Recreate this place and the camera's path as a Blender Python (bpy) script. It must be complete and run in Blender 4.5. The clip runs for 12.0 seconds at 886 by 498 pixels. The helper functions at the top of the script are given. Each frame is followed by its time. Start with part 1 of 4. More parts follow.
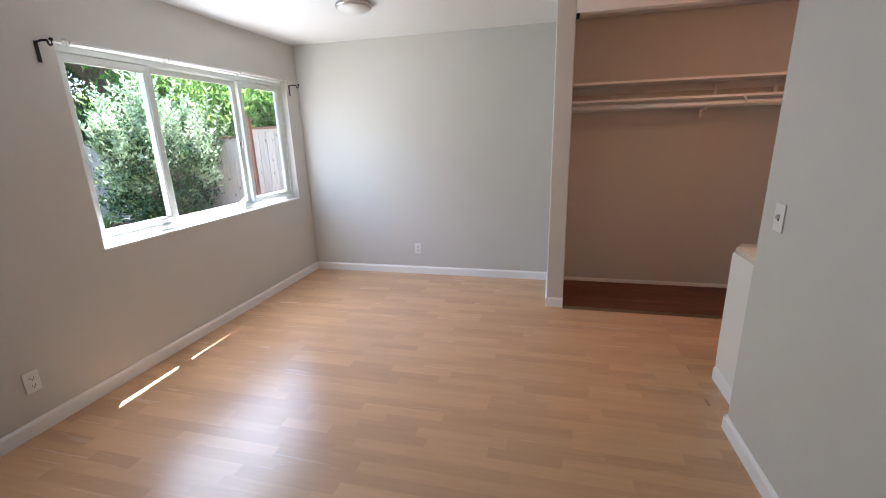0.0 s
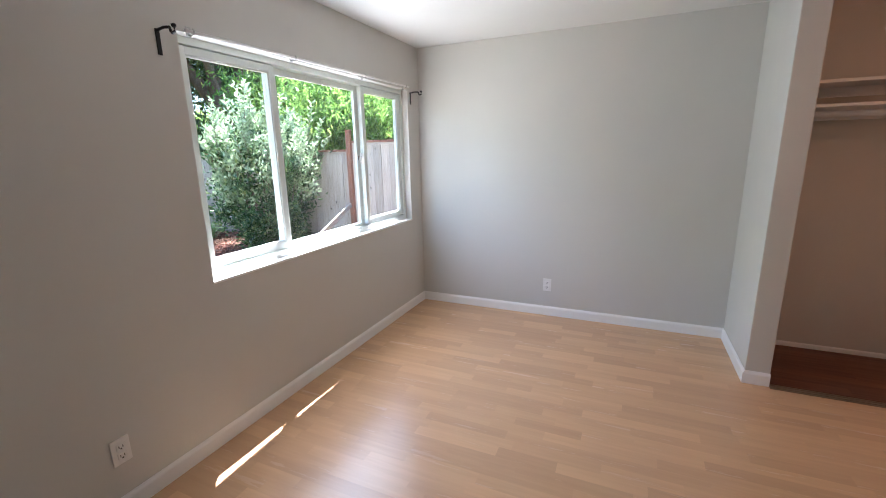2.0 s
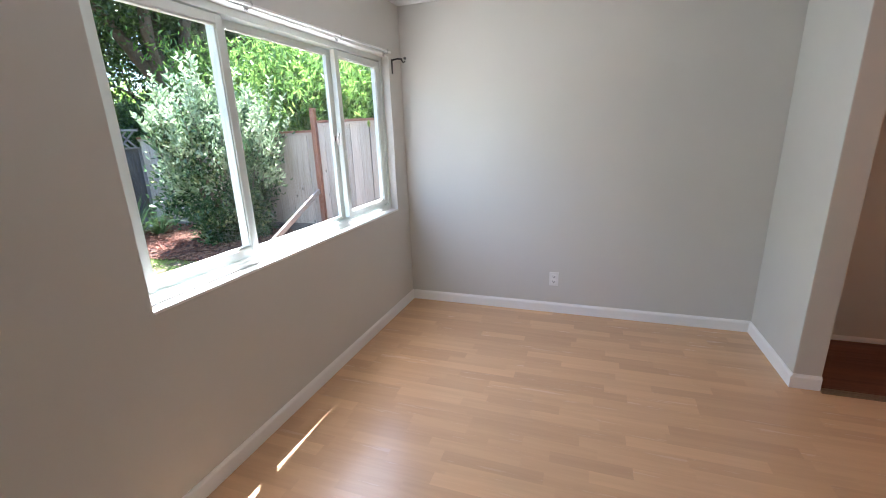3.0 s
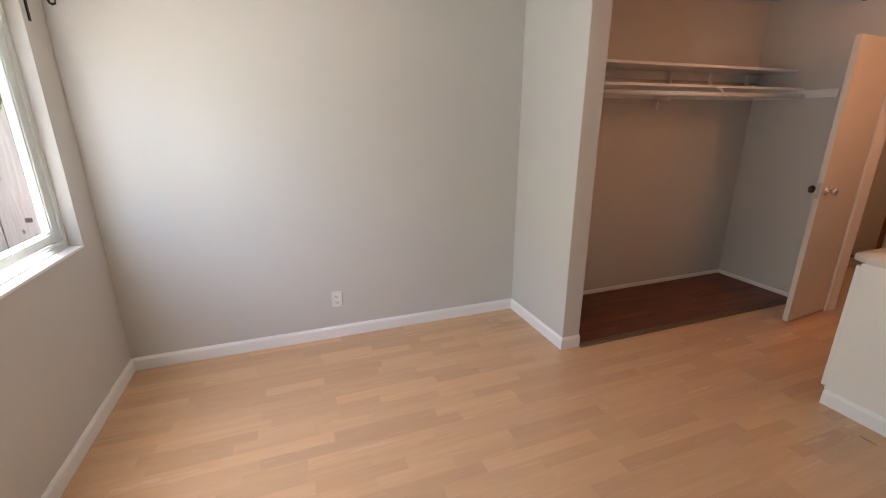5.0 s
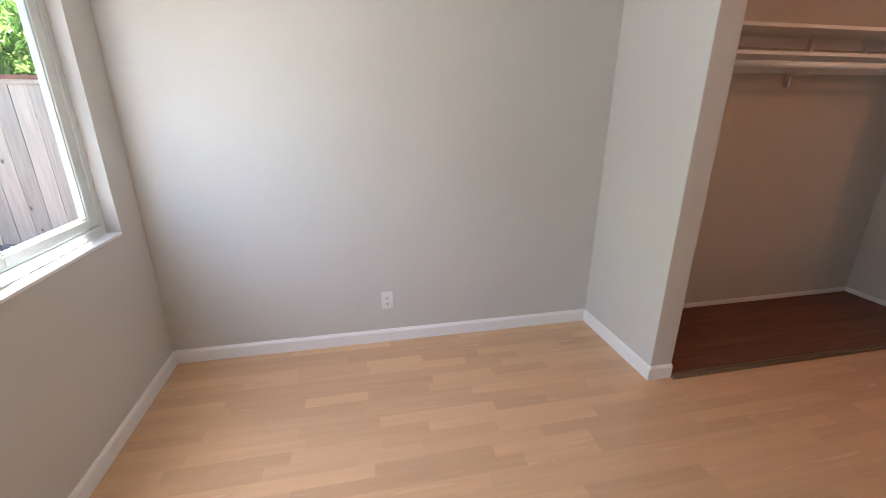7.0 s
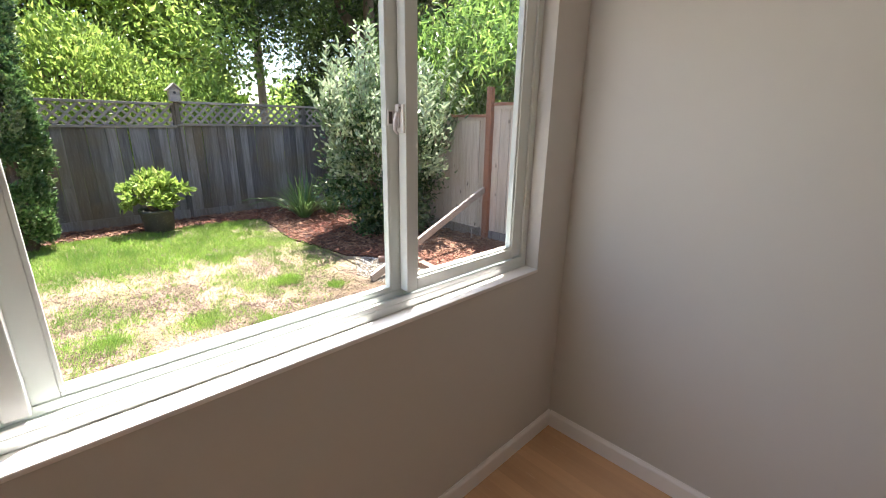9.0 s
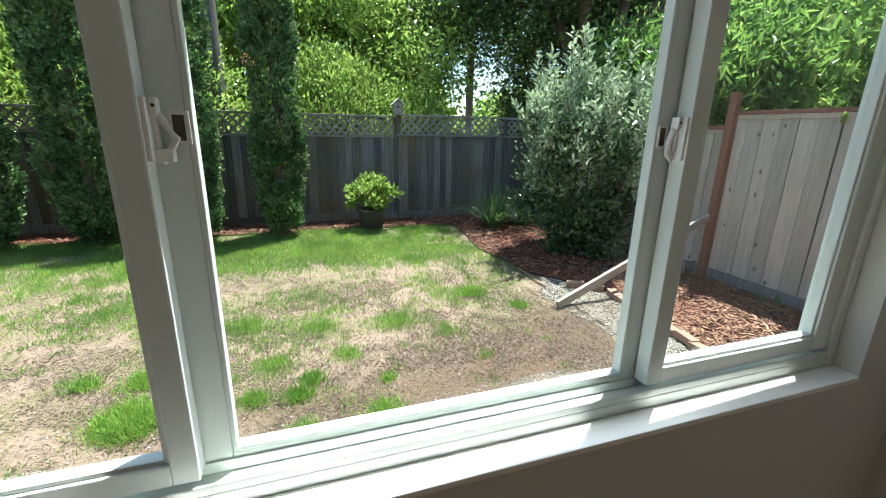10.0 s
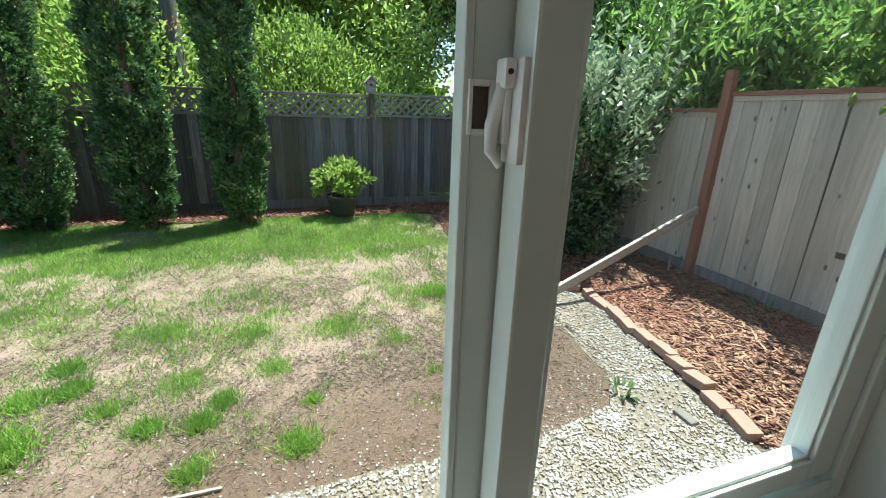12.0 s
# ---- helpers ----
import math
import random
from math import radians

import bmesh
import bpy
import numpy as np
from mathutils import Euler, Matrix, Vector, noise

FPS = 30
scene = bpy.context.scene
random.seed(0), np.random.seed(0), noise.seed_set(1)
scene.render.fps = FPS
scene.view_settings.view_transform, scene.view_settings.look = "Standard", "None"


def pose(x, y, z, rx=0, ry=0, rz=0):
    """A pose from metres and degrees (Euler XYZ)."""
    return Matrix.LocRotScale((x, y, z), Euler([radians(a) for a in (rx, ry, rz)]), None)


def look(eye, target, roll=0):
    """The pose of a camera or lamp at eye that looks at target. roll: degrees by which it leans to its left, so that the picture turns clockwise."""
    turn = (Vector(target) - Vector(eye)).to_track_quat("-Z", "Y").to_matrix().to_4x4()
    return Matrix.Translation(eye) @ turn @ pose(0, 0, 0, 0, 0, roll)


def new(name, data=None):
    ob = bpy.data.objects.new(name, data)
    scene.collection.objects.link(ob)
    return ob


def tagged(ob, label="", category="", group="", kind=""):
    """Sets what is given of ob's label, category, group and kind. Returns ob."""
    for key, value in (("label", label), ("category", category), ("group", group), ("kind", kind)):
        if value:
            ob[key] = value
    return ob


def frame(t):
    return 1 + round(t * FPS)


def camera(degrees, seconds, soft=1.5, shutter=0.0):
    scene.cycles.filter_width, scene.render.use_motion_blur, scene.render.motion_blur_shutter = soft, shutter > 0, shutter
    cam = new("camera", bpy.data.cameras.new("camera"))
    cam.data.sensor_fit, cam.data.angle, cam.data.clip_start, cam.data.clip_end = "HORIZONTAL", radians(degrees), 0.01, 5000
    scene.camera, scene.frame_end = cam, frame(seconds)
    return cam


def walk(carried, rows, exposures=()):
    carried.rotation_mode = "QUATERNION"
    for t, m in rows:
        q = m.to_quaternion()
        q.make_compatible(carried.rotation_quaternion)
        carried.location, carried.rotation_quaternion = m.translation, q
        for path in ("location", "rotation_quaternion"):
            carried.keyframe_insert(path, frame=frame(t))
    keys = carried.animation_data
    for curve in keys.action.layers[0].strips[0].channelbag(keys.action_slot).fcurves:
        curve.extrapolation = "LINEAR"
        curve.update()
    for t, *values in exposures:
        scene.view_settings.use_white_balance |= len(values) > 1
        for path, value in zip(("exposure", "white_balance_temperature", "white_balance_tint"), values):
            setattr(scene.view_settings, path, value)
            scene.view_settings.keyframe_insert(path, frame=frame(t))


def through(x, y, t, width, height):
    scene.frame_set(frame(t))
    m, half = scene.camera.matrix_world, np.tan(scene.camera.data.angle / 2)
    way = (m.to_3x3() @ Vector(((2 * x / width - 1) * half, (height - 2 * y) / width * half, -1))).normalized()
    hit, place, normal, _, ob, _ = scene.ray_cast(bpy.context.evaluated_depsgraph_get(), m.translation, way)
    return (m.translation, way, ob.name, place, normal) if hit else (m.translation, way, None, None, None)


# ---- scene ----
cam = camera(93.3, 12.0, soft=1.0)
# the clip's camera opens up and turns cooler indoors: seconds, stops, kelvin, tint
EXPOSURE = [(0.0, 3.76, 5700, 15), (2.7, 3.5, 5650, 14), (4.3, 3.42, 6400, 15), (5.0, 3.68, 6350, 18), (6.0, 3.83, 5800, 15), (7.2, 3.64, 6100, 18), (8.8, 2.72, 6700, 20), (9.5, 2.22, 6600, 13), (10.2, 1.8, 6000, 1), (12.0, 1.75, 6000, 0)]
PATH = [
    (0, (2.615, -4.235, 1.484), (2.139, -2.365, 0.957), -1.8),
    (0.5, (2.519, -4.071, 1.443), (1.879, -2.254, 0.905), -1.5),
    (1, (2.392, -3.875, 1.443), (1.584, -2.12, 0.927), -0.6),
    (1.5, (2.144, -3.796, 1.49), (1.348, -2.015, 1.052), 0.5),
    (2, (1.88, -3.706, 1.485), (1.084, -1.927, 1.035), -1.2),
    (2.5, (1.648, -3.486, 1.454), (0.849, -1.717, 0.973), -2.8),
    (2.7, (1.58, -3.419, 1.478), (0.819, -1.644, 0.958), -2.7),
    (4.3, (1.145, -2.856, 1.46), (1.391, -0.95, 0.906), -0.8),
    (4.5, (1.095, -2.806, 1.48), (1.487, -0.932, 0.901), -0.5),
    (5, (1.041, -2.786, 1.477), (1.689, -0.987, 0.891), -0.2),
    (5.5, (1.048, -2.783, 1.482), (1.877, -1.066, 0.878), 0.2),
    (6, (1.058, -2.779, 1.484), (1.972, -1.114, 0.858), 0.2),
    (6.5, (1.078, -2.68, 1.452), (1.856, -0.954, 0.809), -0.5),
    (7, (1.112, -2.398, 1.454), (1.498, -0.548, 0.798), 0.1),
    (7.2, (1.1, -2.29, 1.452), (1.307, -0.411, 0.8), 0.2),
    (8.8, (0.924, -1.663, 1.439), (-0.322, -0.21, 0.858), 0.7),
    (9, (0.898, -1.627, 1.441), (-0.478, -0.293, 0.867), 0.9),
    (9.5, (0.726, -1.57, 1.442), (-0.92, -0.58, 0.883), 1.1),
    (10, (0.551, -1.535, 1.459), (-1.27, -0.914, 0.914), 1.2),
    (10.5, (0.402, -1.364, 1.456), (-1.497, -1.064, 0.903), 1.2),
    (11, (0.267, -1.288, 1.441), (-1.641, -1.142, 0.862), 1.4),
    (11.5, (0.232, -1.211, 1.469), (-1.631, -0.812, 0.861), 2.0),
    (12, (0.225, -1.013, 1.451), (-1.57, -0.387, 0.831), 1.8),
]
walk(cam, [(t, look(eye, target, roll)) for t, eye, target, roll in PATH], EXPOSURE)


# the sun stands high over the side fence; the eave lets a thin strip of it into the room
SUN = Vector((-0.21, 0.29, 1.0)).normalized()
world = bpy.data.worlds.new("world")
scene.world = world
world.use_nodes = True
sky = world.node_tree.nodes.new("ShaderNodeTexSky")
sky.sky_type = "NISHITA"
sky.sun_disc = False
sky.sun_elevation = math.asin(SUN.z)
sky.sun_rotation = math.atan2(SUN.x, SUN.y)
world.node_tree.links.new(sky.outputs[0], world.node_tree.nodes["Background"].inputs[0])
world.node_tree.nodes["Background"].inputs[1].default_value = 0.09


def lamp(name, kind, energy, colour, m, size=0.1):
    data = bpy.data.lights.new(name, kind)
    data.energy, data.color = energy, colour
    if kind == "SUN":
        data.angle = radians(0.5)
    elif kind == "AREA":
        data.size = size
    else:
        data.shadow_soft_size = size
    ob = new(name, data)
    ob.matrix_world = m
    return ob


lamp("sun", "SUN", 4.5, (1.0, 0.965, 0.91), look(SUN * 40, (0, 0, 0)))
# area lamp added in the window's opening, brightens the room beyond the sky's light
window_fill = lamp("window_skylight", "AREA", 2.1, (0.95, 1.0, 0.98), pose(-0.054, -1.5, 1.455, 0, -90, 0), 2.1)
window_fill.data.shape, window_fill.data.size, window_fill.data.size_y = "RECTANGLE", 1.08, 1.56
lamp("vanity_bulb", "POINT", 0.8, (1.0, 0.41, 0.17), pose(4.25, -1.98, 2.12), 0.07)
lamp("bathroom_bulb", "POINT", 0.75, (1.0, 0.45, 0.2), pose(5.75, -1.3, 2.3), 0.08)


# ---- materials ----
class Nodes:
    """Short hands for the nodes of one material."""

    def __init__(self, name):
        self.material = bpy.data.materials.new(name)
        self.material.use_nodes = True
        self.tree = self.material.node_tree
        self.shader = self.tree.nodes["Principled BSDF"]
        self.output = self.tree.nodes["Material Output"]

    def add(self, kind, **inputs):
        node = self.tree.nodes.new(kind)
        for key, value in inputs.items():
            self.feed(node.inputs[key.replace("_", " ")], value)
        return node

    def feed(self, socket, value):
        if isinstance(value, bpy.types.NodeSocket):
            self.tree.links.new(value, socket)
        else:
            socket.default_value = value

    def coords(self, scale=(1, 1, 1)):
        return self.add("ShaderNodeMapping", Vector=self.add("ShaderNodeNewGeometry").outputs["Position"], Scale=scale).outputs[0]

    def noise(self, scale, stretch=(1, 1, 1), detail=4.0, rough=0.55):
        return self.add("ShaderNodeTexNoise", Vector=self.coords(stretch), Scale=scale, Detail=detail, Roughness=rough).outputs[0]

    def ramp(self, fac, *stops):
        node = self.add("ShaderNodeValToRGB", Fac=fac)
        while len(node.color_ramp.elements) < len(stops):
            node.color_ramp.elements.new(0.5)
        for element, (at, colour) in zip(node.color_ramp.elements, stops):
            element.position, element.color = at, (*colour, 1) if len(colour) == 3 else colour
        return node.outputs[0]

    def mix(self, fac, a, b, blend="MIX"):
        node = self.tree.nodes.new("ShaderNodeMix")
        node.data_type, node.blend_type = "RGBA", blend
        for socket, value in ((node.inputs[0], fac), (node.inputs[6], a), (node.inputs[7], b)):
            if isinstance(value, tuple) and len(value) == 3:
                value = (*value, 1)
            self.feed(socket, value)
        return node.outputs[2]

    def math(self, operation, a, b=0.0, c=0.0):
        node = self.tree.nodes.new("ShaderNodeMath")
        node.operation = operation
        for socket, value in zip(node.inputs, (a, b, c)):
            self.feed(socket, value)
        return node.outputs[0]

    def bump(self, height, strength=0.3, distance=0.01):
        self.feed(self.shader.inputs["Normal"], self.add("ShaderNodeBump", Height=height, Strength=strength, Distance=distance).outputs[0])

    def set(self, **inputs):
        for key, value in inputs.items():
            if isinstance(value, tuple) and len(value) == 3:
                value = (*value, 1)
            self.feed(self.shader.inputs[key.replace("_", " ")], value)
        return self.material


def painted(name, colour, rough=0.6, relief=0.12, scale=240, wear=0.06):
    """Roller paint: fine stipple, faint blotches and slow change of shade."""
    n = Nodes(name)
    dark = tuple(c * (1 - wear) for c in colour)
    blotch = n.noise(1.6, detail=6)
    n.bump(n.noise(scale, detail=2), relief, 0.002)
    return n.set(Base_Color=n.mix(blotch, colour, dark), Roughness=n.ramp(n.noise(9), (0.3, (rough - 0.06,) * 3), (0.7, (rough + 0.08,) * 3)))


def plain(name, colour, rough=0.4, metal=0.0, wear=0.12):
    n = Nodes(name)
    grime = n.noise(35, detail=5)
    return n.set(Base_Color=n.mix(grime, colour, tuple(c * (1 - wear) for c in colour)), Roughness=n.ramp(grime, (0.2, (rough * 0.85,) * 3), (0.8, (min(1, rough * 1.25),) * 3)), Metallic=metal)


def boards(name, light, dark, grain_axis, rough=0.75, pick="object", knots=0.0, plane=(1, 1, 0.45), relief=0.25, tint=None, coat=0.0, spread=0.5, wave=0.6):
    """Wood with grain along one axis; every piece has a shade of its own."""
    n = Nodes(name)
    stretch = [14.0, 14.0, 14.0]
    stretch["xyz".index(grain_axis)] = 0.8
    if pick == "object":
        chance = n.add("ShaderNodeObjectInfo").outputs["Random"]
    else:
        chance = n.add("ShaderNodeNewGeometry").outputs["Random Per Island"]
    shift = n.add("ShaderNodeCombineXYZ", X=n.math("MULTIPLY", chance, 37.0), Y=n.math("MULTIPLY", chance, 91.0), Z=n.math("MULTIPLY", chance, 53.0)).outputs[0]
    where = n.add("ShaderNodeVectorMath", Vector=n.coords(tuple(stretch)))
    n.feed(where.inputs[1], shift)
    grain = n.add("ShaderNodeTexNoise", Vector=where.outputs[0], Scale=2.2, Detail=8.0, Roughness=0.65, Distortion=wave).outputs[0]
    base = n.mix(n.ramp(grain, (0.3, (0, 0, 0)), (0.72, (1, 1, 1))), light, dark)
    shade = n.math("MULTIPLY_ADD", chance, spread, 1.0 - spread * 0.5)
    base = n.mix(1.0, base, n.add("ShaderNodeCombineXYZ", X=shade, Y=shade, Z=shade).outputs[0], "MULTIPLY")
    if tint:
        base = n.mix(n.ramp(n.noise(1.1, detail=5), (0.45, (0, 0, 0)), (0.75, (1, 1, 1))), base, tint)
    if knots:
        spots = n.add("ShaderNodeTexVoronoi", Vector=n.coords(plane), Scale=6.5).outputs["Distance"]
        base = n.mix(n.ramp(spots, (knots * 0.5, (1, 1, 1)), (knots, (0, 0, 0))), base, tuple(c * 0.3 for c in dark))
    n.bump(grain, relief, 0.004)
    n.set(Coat_Weight=coat, Coat_Roughness=0.3)
    return n.set(Base_Color=base, Roughness=n.ramp(grain, (0.3, (rough - wave * 0.08,) * 3), (0.8, (min(1, rough + wave * 0.16),) * 3)))


def foliage(name, dark, light, gloss=0.4, through=0.35, yellow=None):
    """Leaves: each of its own shade, some light shining through."""
    n = Nodes(name)
    chance = n.add("ShaderNodeNewGeometry").outputs["Random Per Island"]
    stops = [(0.05, dark), (0.75, light)] + ([(0.97, yellow)] if yellow else [])
    colour = n.mix(n.ramp(n.noise(1.9, detail=4), (0.4, (0, 0, 0)), (0.66, (0.8, 0.8, 0.8))), n.ramp(chance, *stops), dark)
    n.set(Base_Color=colour, Roughness=gloss)
    clear = n.add("ShaderNodeBsdfTranslucent", Color=n.mix(0.35, colour, light))
    both = n.add("ShaderNodeMixShader", Fac=through)
    n.feed(both.inputs[1], n.shader.outputs[0])
    n.feed(both.inputs[2], clear.outputs[0])
    n.feed(n.output.inputs[0], both.outputs[0])
    return n.material


def glass():
    n = Nodes("window_glass")
    sheen = n.add("ShaderNodeBsdfGlossy", Color=(1, 1, 1, 1), Roughness=0.02)
    clear = n.add("ShaderNodeBsdfTransparent", Color=(0.95, 0.97, 0.96, 1))
    both = n.add("ShaderNodeMixShader", Fac=n.math("MULTIPLY", n.add("ShaderNodeFresnel", IOR=1.45).outputs[0], 0.1))
    n.feed(both.inputs[1], clear.outputs[0])
    n.feed(both.inputs[2], sheen.outputs[0])
    n.feed(n.output.inputs[0], both.outputs[0])
    return n.material


def soil():
    """Dry tan soil and thatch, crumbled; browner and damper towards the gravel."""
    n = Nodes("lawn_soil")
    fine, crumb, patch = n.noise(150, detail=5, rough=0.7), n.noise(38, detail=7, rough=0.75), n.noise(2.3, detail=6)
    dry = n.ramp(fine, (0.3, (0.135, 0.09, 0.064)), (0.5, (0.25, 0.177, 0.13)), (0.7, (0.37, 0.275, 0.205)))
    thatch = n.ramp(fine, (0.32, (0.08, 0.07, 0.03)), (0.68, (0.26, 0.22, 0.11)))
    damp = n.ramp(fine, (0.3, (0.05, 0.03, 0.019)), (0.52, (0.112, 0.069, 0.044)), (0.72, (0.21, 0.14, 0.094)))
    colour = n.mix(n.ramp(patch, (0.46, (0, 0, 0)), (0.6, (0.8, 0.8, 0.8))), dry, thatch)
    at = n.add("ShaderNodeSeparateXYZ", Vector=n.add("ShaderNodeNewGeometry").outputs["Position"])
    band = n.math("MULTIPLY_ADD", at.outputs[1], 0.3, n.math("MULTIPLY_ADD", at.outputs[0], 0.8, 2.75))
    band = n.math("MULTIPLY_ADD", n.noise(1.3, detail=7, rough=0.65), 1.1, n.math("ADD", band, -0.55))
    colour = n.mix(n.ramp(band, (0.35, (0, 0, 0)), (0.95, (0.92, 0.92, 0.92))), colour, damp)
    crumbs = n.ramp(crumb, (0.36, (0.45, 0.42, 0.4)), (0.5, (1.0, 1.0, 1.0)), (0.66, (1.0, 1.0, 1.0)))
    colour = n.mix(1.0, colour, crumbs, "MULTIPLY")
    n.bump(n.math("MULTIPLY_ADD", fine, 0.3, crumb), 0.7, 0.014)
    return n.set(Base_Color=colour, Roughness=0.95)


def litter(name, colours, rough=0.85, spread=(0.02, 0.98), scale=70, stain=None, patch=1.7):
    """Loose pieces, each with a shade of its own; stain: dirt that comes and goes over the bed."""
    n = Nodes(name)
    chance = n.add("ShaderNodeNewGeometry").outputs["Random Per Island"]
    steps = [(spread[0] + (spread[1] - spread[0]) * i / (len(colours) - 1), c) for i, c in enumerate(colours)]
    grain = n.noise(scale, detail=6)
    n.bump(grain, 0.5, 0.006)
    colour = n.mix(n.math("MULTIPLY", grain, 0.5), n.ramp(chance, *steps), tuple(c * 0.5 for c in colours[0]))
    if stain:
        colour = n.mix(n.ramp(n.noise(patch, detail=6), (0.48, (0, 0, 0)), (0.68, (0.8, 0.8, 0.8))), colour, stain)
    return n.set(Base_Color=colour, Roughness=rough)


def bed(name, colours, scale):
    n = Nodes(name)
    cells = n.add("ShaderNodeTexVoronoi", Vector=n.coords(), Scale=scale)
    tone = n.add("ShaderNodeSeparateXYZ", Vector=cells.outputs["Color"]).outputs[0]
    colour = n.ramp(tone, *[(0.05 + 0.9 * i / (len(colours) - 1), c) for i, c in enumerate(colours)])
    n.bump(cells.outputs["Distance"], 0.5, 0.008)
    return n.set(Base_Color=n.mix(n.math("MULTIPLY", n.noise(3, detail=5), 0.7), colour, tuple(c * 0.55 for c in colours[0])), Roughness=0.95)


def marble():
    n = Nodes("cultured_marble")
    veins = n.add("ShaderNodeTexNoise", Vector=n.coords(), Scale=6.0, Detail=8.0, Distortion=2.5).outputs[0]
    return n.set(Base_Color=n.ramp(veins, (0.35, (0.74, 0.68, 0.6)), (0.5, (0.78, 0.73, 0.65)), (0.62, (0.71, 0.64, 0.555))), Roughness=0.18)


WALL = painted("wall_paint", (0.655, 0.64, 0.6), 0.6)
CEILING = painted("ceiling_paint", (0.84, 0.83, 0.81), 0.8, 0.3, 120)
TRIM = painted("trim_gloss_paint", (0.93, 0.92, 0.9), 0.4, 0.04, 60, 0.04)
DOOR_PAINT = painted("door_paint", (0.7, 0.66, 0.6), 0.4, 0.06, 90)
VINYL = painted("window_frame_paint", (0.76, 0.81, 0.775), 0.36, 0.05, 80, 0.1)
CABINET = painted("cabinet_paint", (0.9, 0.88, 0.84), 0.38, 0.04, 80, 0.04)
PLASTIC = plain("outlet_plastic", (0.88, 0.87, 0.85), 0.35)
SLOT = plain("outlet_slot", (0.05, 0.045, 0.04), 0.6)
BLACK = plain("black_iron", (0.025, 0.023, 0.022), 0.45, 0.6)
CHROME = plain("chrome", (0.75, 0.75, 0.75), 0.14, 1.0, 0.05)
STEEL = plain("dull_steel", (0.55, 0.54, 0.52), 0.35, 1.0)
BRONZE = plain("dark_knob_metal", (0.12, 0.1, 0.09), 0.3, 0.9)
GLASS = glass()
STRIP = boards("maple_laminate", (0.68, 0.415, 0.228), (0.6, 0.36, 0.194), "x", 0.26, relief=0.008, coat=0.4, spread=0.19, wave=0.18)
STRIP_REST = boards("maple_laminate_far", (0.68, 0.415, 0.228), (0.6, 0.36, 0.194), "x", 0.26, "island", relief=0.008, coat=0.4, spread=0.19, wave=0.18)
SUBFLOOR = plain("floor_joint", (0.4, 0.27, 0.155), 0.7)
REDWOOD = boards("closet_floor_wood", (0.2, 0.07, 0.032), (0.13, 0.042, 0.018), "x", 0.45, spread=0.3)
OLD_FENCE = boards("weathered_fence_board", (0.21, 0.197, 0.195), (0.07, 0.062, 0.062), "z", 0.88, knots=0.05, plane=(0, 1, 0.4), tint=(0.14, 0.105, 0.06), spread=1.0)
NEW_FENCE = boards("cedar_fence_board", (0.55, 0.485, 0.41), (0.36, 0.305, 0.245), "z", 0.85, knots=0.13, plane=(1, 0, 0.55), relief=0.5, spread=0.32)
POST_WOOD = boards("red_stained_post", (0.30, 0.135, 0.085), (0.2, 0.085, 0.05), "z", 0.8, spread=0.2)
LATTICE = boards("lattice_wood", (0.33, 0.29, 0.25), (0.17, 0.145, 0.125), "y", 0.88, spread=0.4)
GREY_WOOD = boards("grey_lumber", (0.42, 0.37, 0.33), (0.28, 0.24, 0.21), "y", 0.85, spread=0.2)
BARK = boards("bark", (0.2, 0.145, 0.105), (0.075, 0.052, 0.038), "z", 0.95, spread=0.2)
GREY_BARK = boards("grey_bark", (0.14, 0.13, 0.12), (0.06, 0.055, 0.05), "z", 0.95, spread=0.2)
SOIL = soil()
GRAVEL_BED = bed("gravel_bed", ((0.12, 0.095, 0.065), (0.22, 0.18, 0.13), (0.36, 0.31, 0.25)), 90)
MULCH_BED = bed("mulch_bed", ((0.035, 0.014, 0.01), (0.08, 0.032, 0.02), (0.13, 0.055, 0.034)), 50)
PEBBLES = litter("pebble_stone", ((0.1, 0.085, 0.06), (0.3, 0.275, 0.22), (0.6, 0.585, 0.55), (0.22, 0.175, 0.115), (0.7, 0.69, 0.665), (0.4, 0.365, 0.3)), stain=(0.2, 0.155, 0.1), patch=2.2)
CHIPS = litter("bark_chip", ((0.07, 0.026, 0.017), (0.19, 0.08, 0.046), (0.33, 0.175, 0.1), (0.47, 0.3, 0.19)), stain=(0.2, 0.06, 0.036), patch=0.9)
DRY = litter("dry_grass", ((0.085, 0.058, 0.042), (0.17, 0.12, 0.088), (0.26, 0.2, 0.148), (0.42, 0.335, 0.25)))
BRICK = litter("old_brick", ((0.28, 0.15, 0.105), (0.37, 0.245, 0.185)))
GRASS = foliage("grass_blade", (0.075, 0.18, 0.03), (0.38, 0.6, 0.11), 0.45, 0.42, (0.5, 0.48, 0.18))
CYPRESS = foliage("cypress_spray", (0.02, 0.06, 0.018), (0.17, 0.31, 0.09), 0.5, 0.25, (0.27, 0.33, 0.15))
SPRIG = foliage("cypress_tip", (0.12, 0.19, 0.07), (0.27, 0.34, 0.15), 0.5, 0.25)
ORCHARD = foliage("orchard_leaf", (0.06, 0.14, 0.03), (0.27, 0.44, 0.1), 0.25, 0.5, (0.46, 0.54, 0.14))
# pale young shoots, and sun glints painted as pale leaves
SILVER = foliage("young_and_glint_leaf", (0.17, 0.25, 0.12), (0.5, 0.58, 0.38), 0.2, 0.3)
CLODS = litter("soil_clod", ((0.06, 0.04, 0.03), (0.15, 0.108, 0.076), (0.3, 0.235, 0.17)))
CHALK = litter("pale_pebble", ((0.4, 0.37, 0.32), (0.72, 0.7, 0.65)))
SHRUB = foliage("shrub_leaf", (0.022, 0.055, 0.02), (0.11, 0.19, 0.08), 0.16, 0.2, (0.34, 0.38, 0.16))
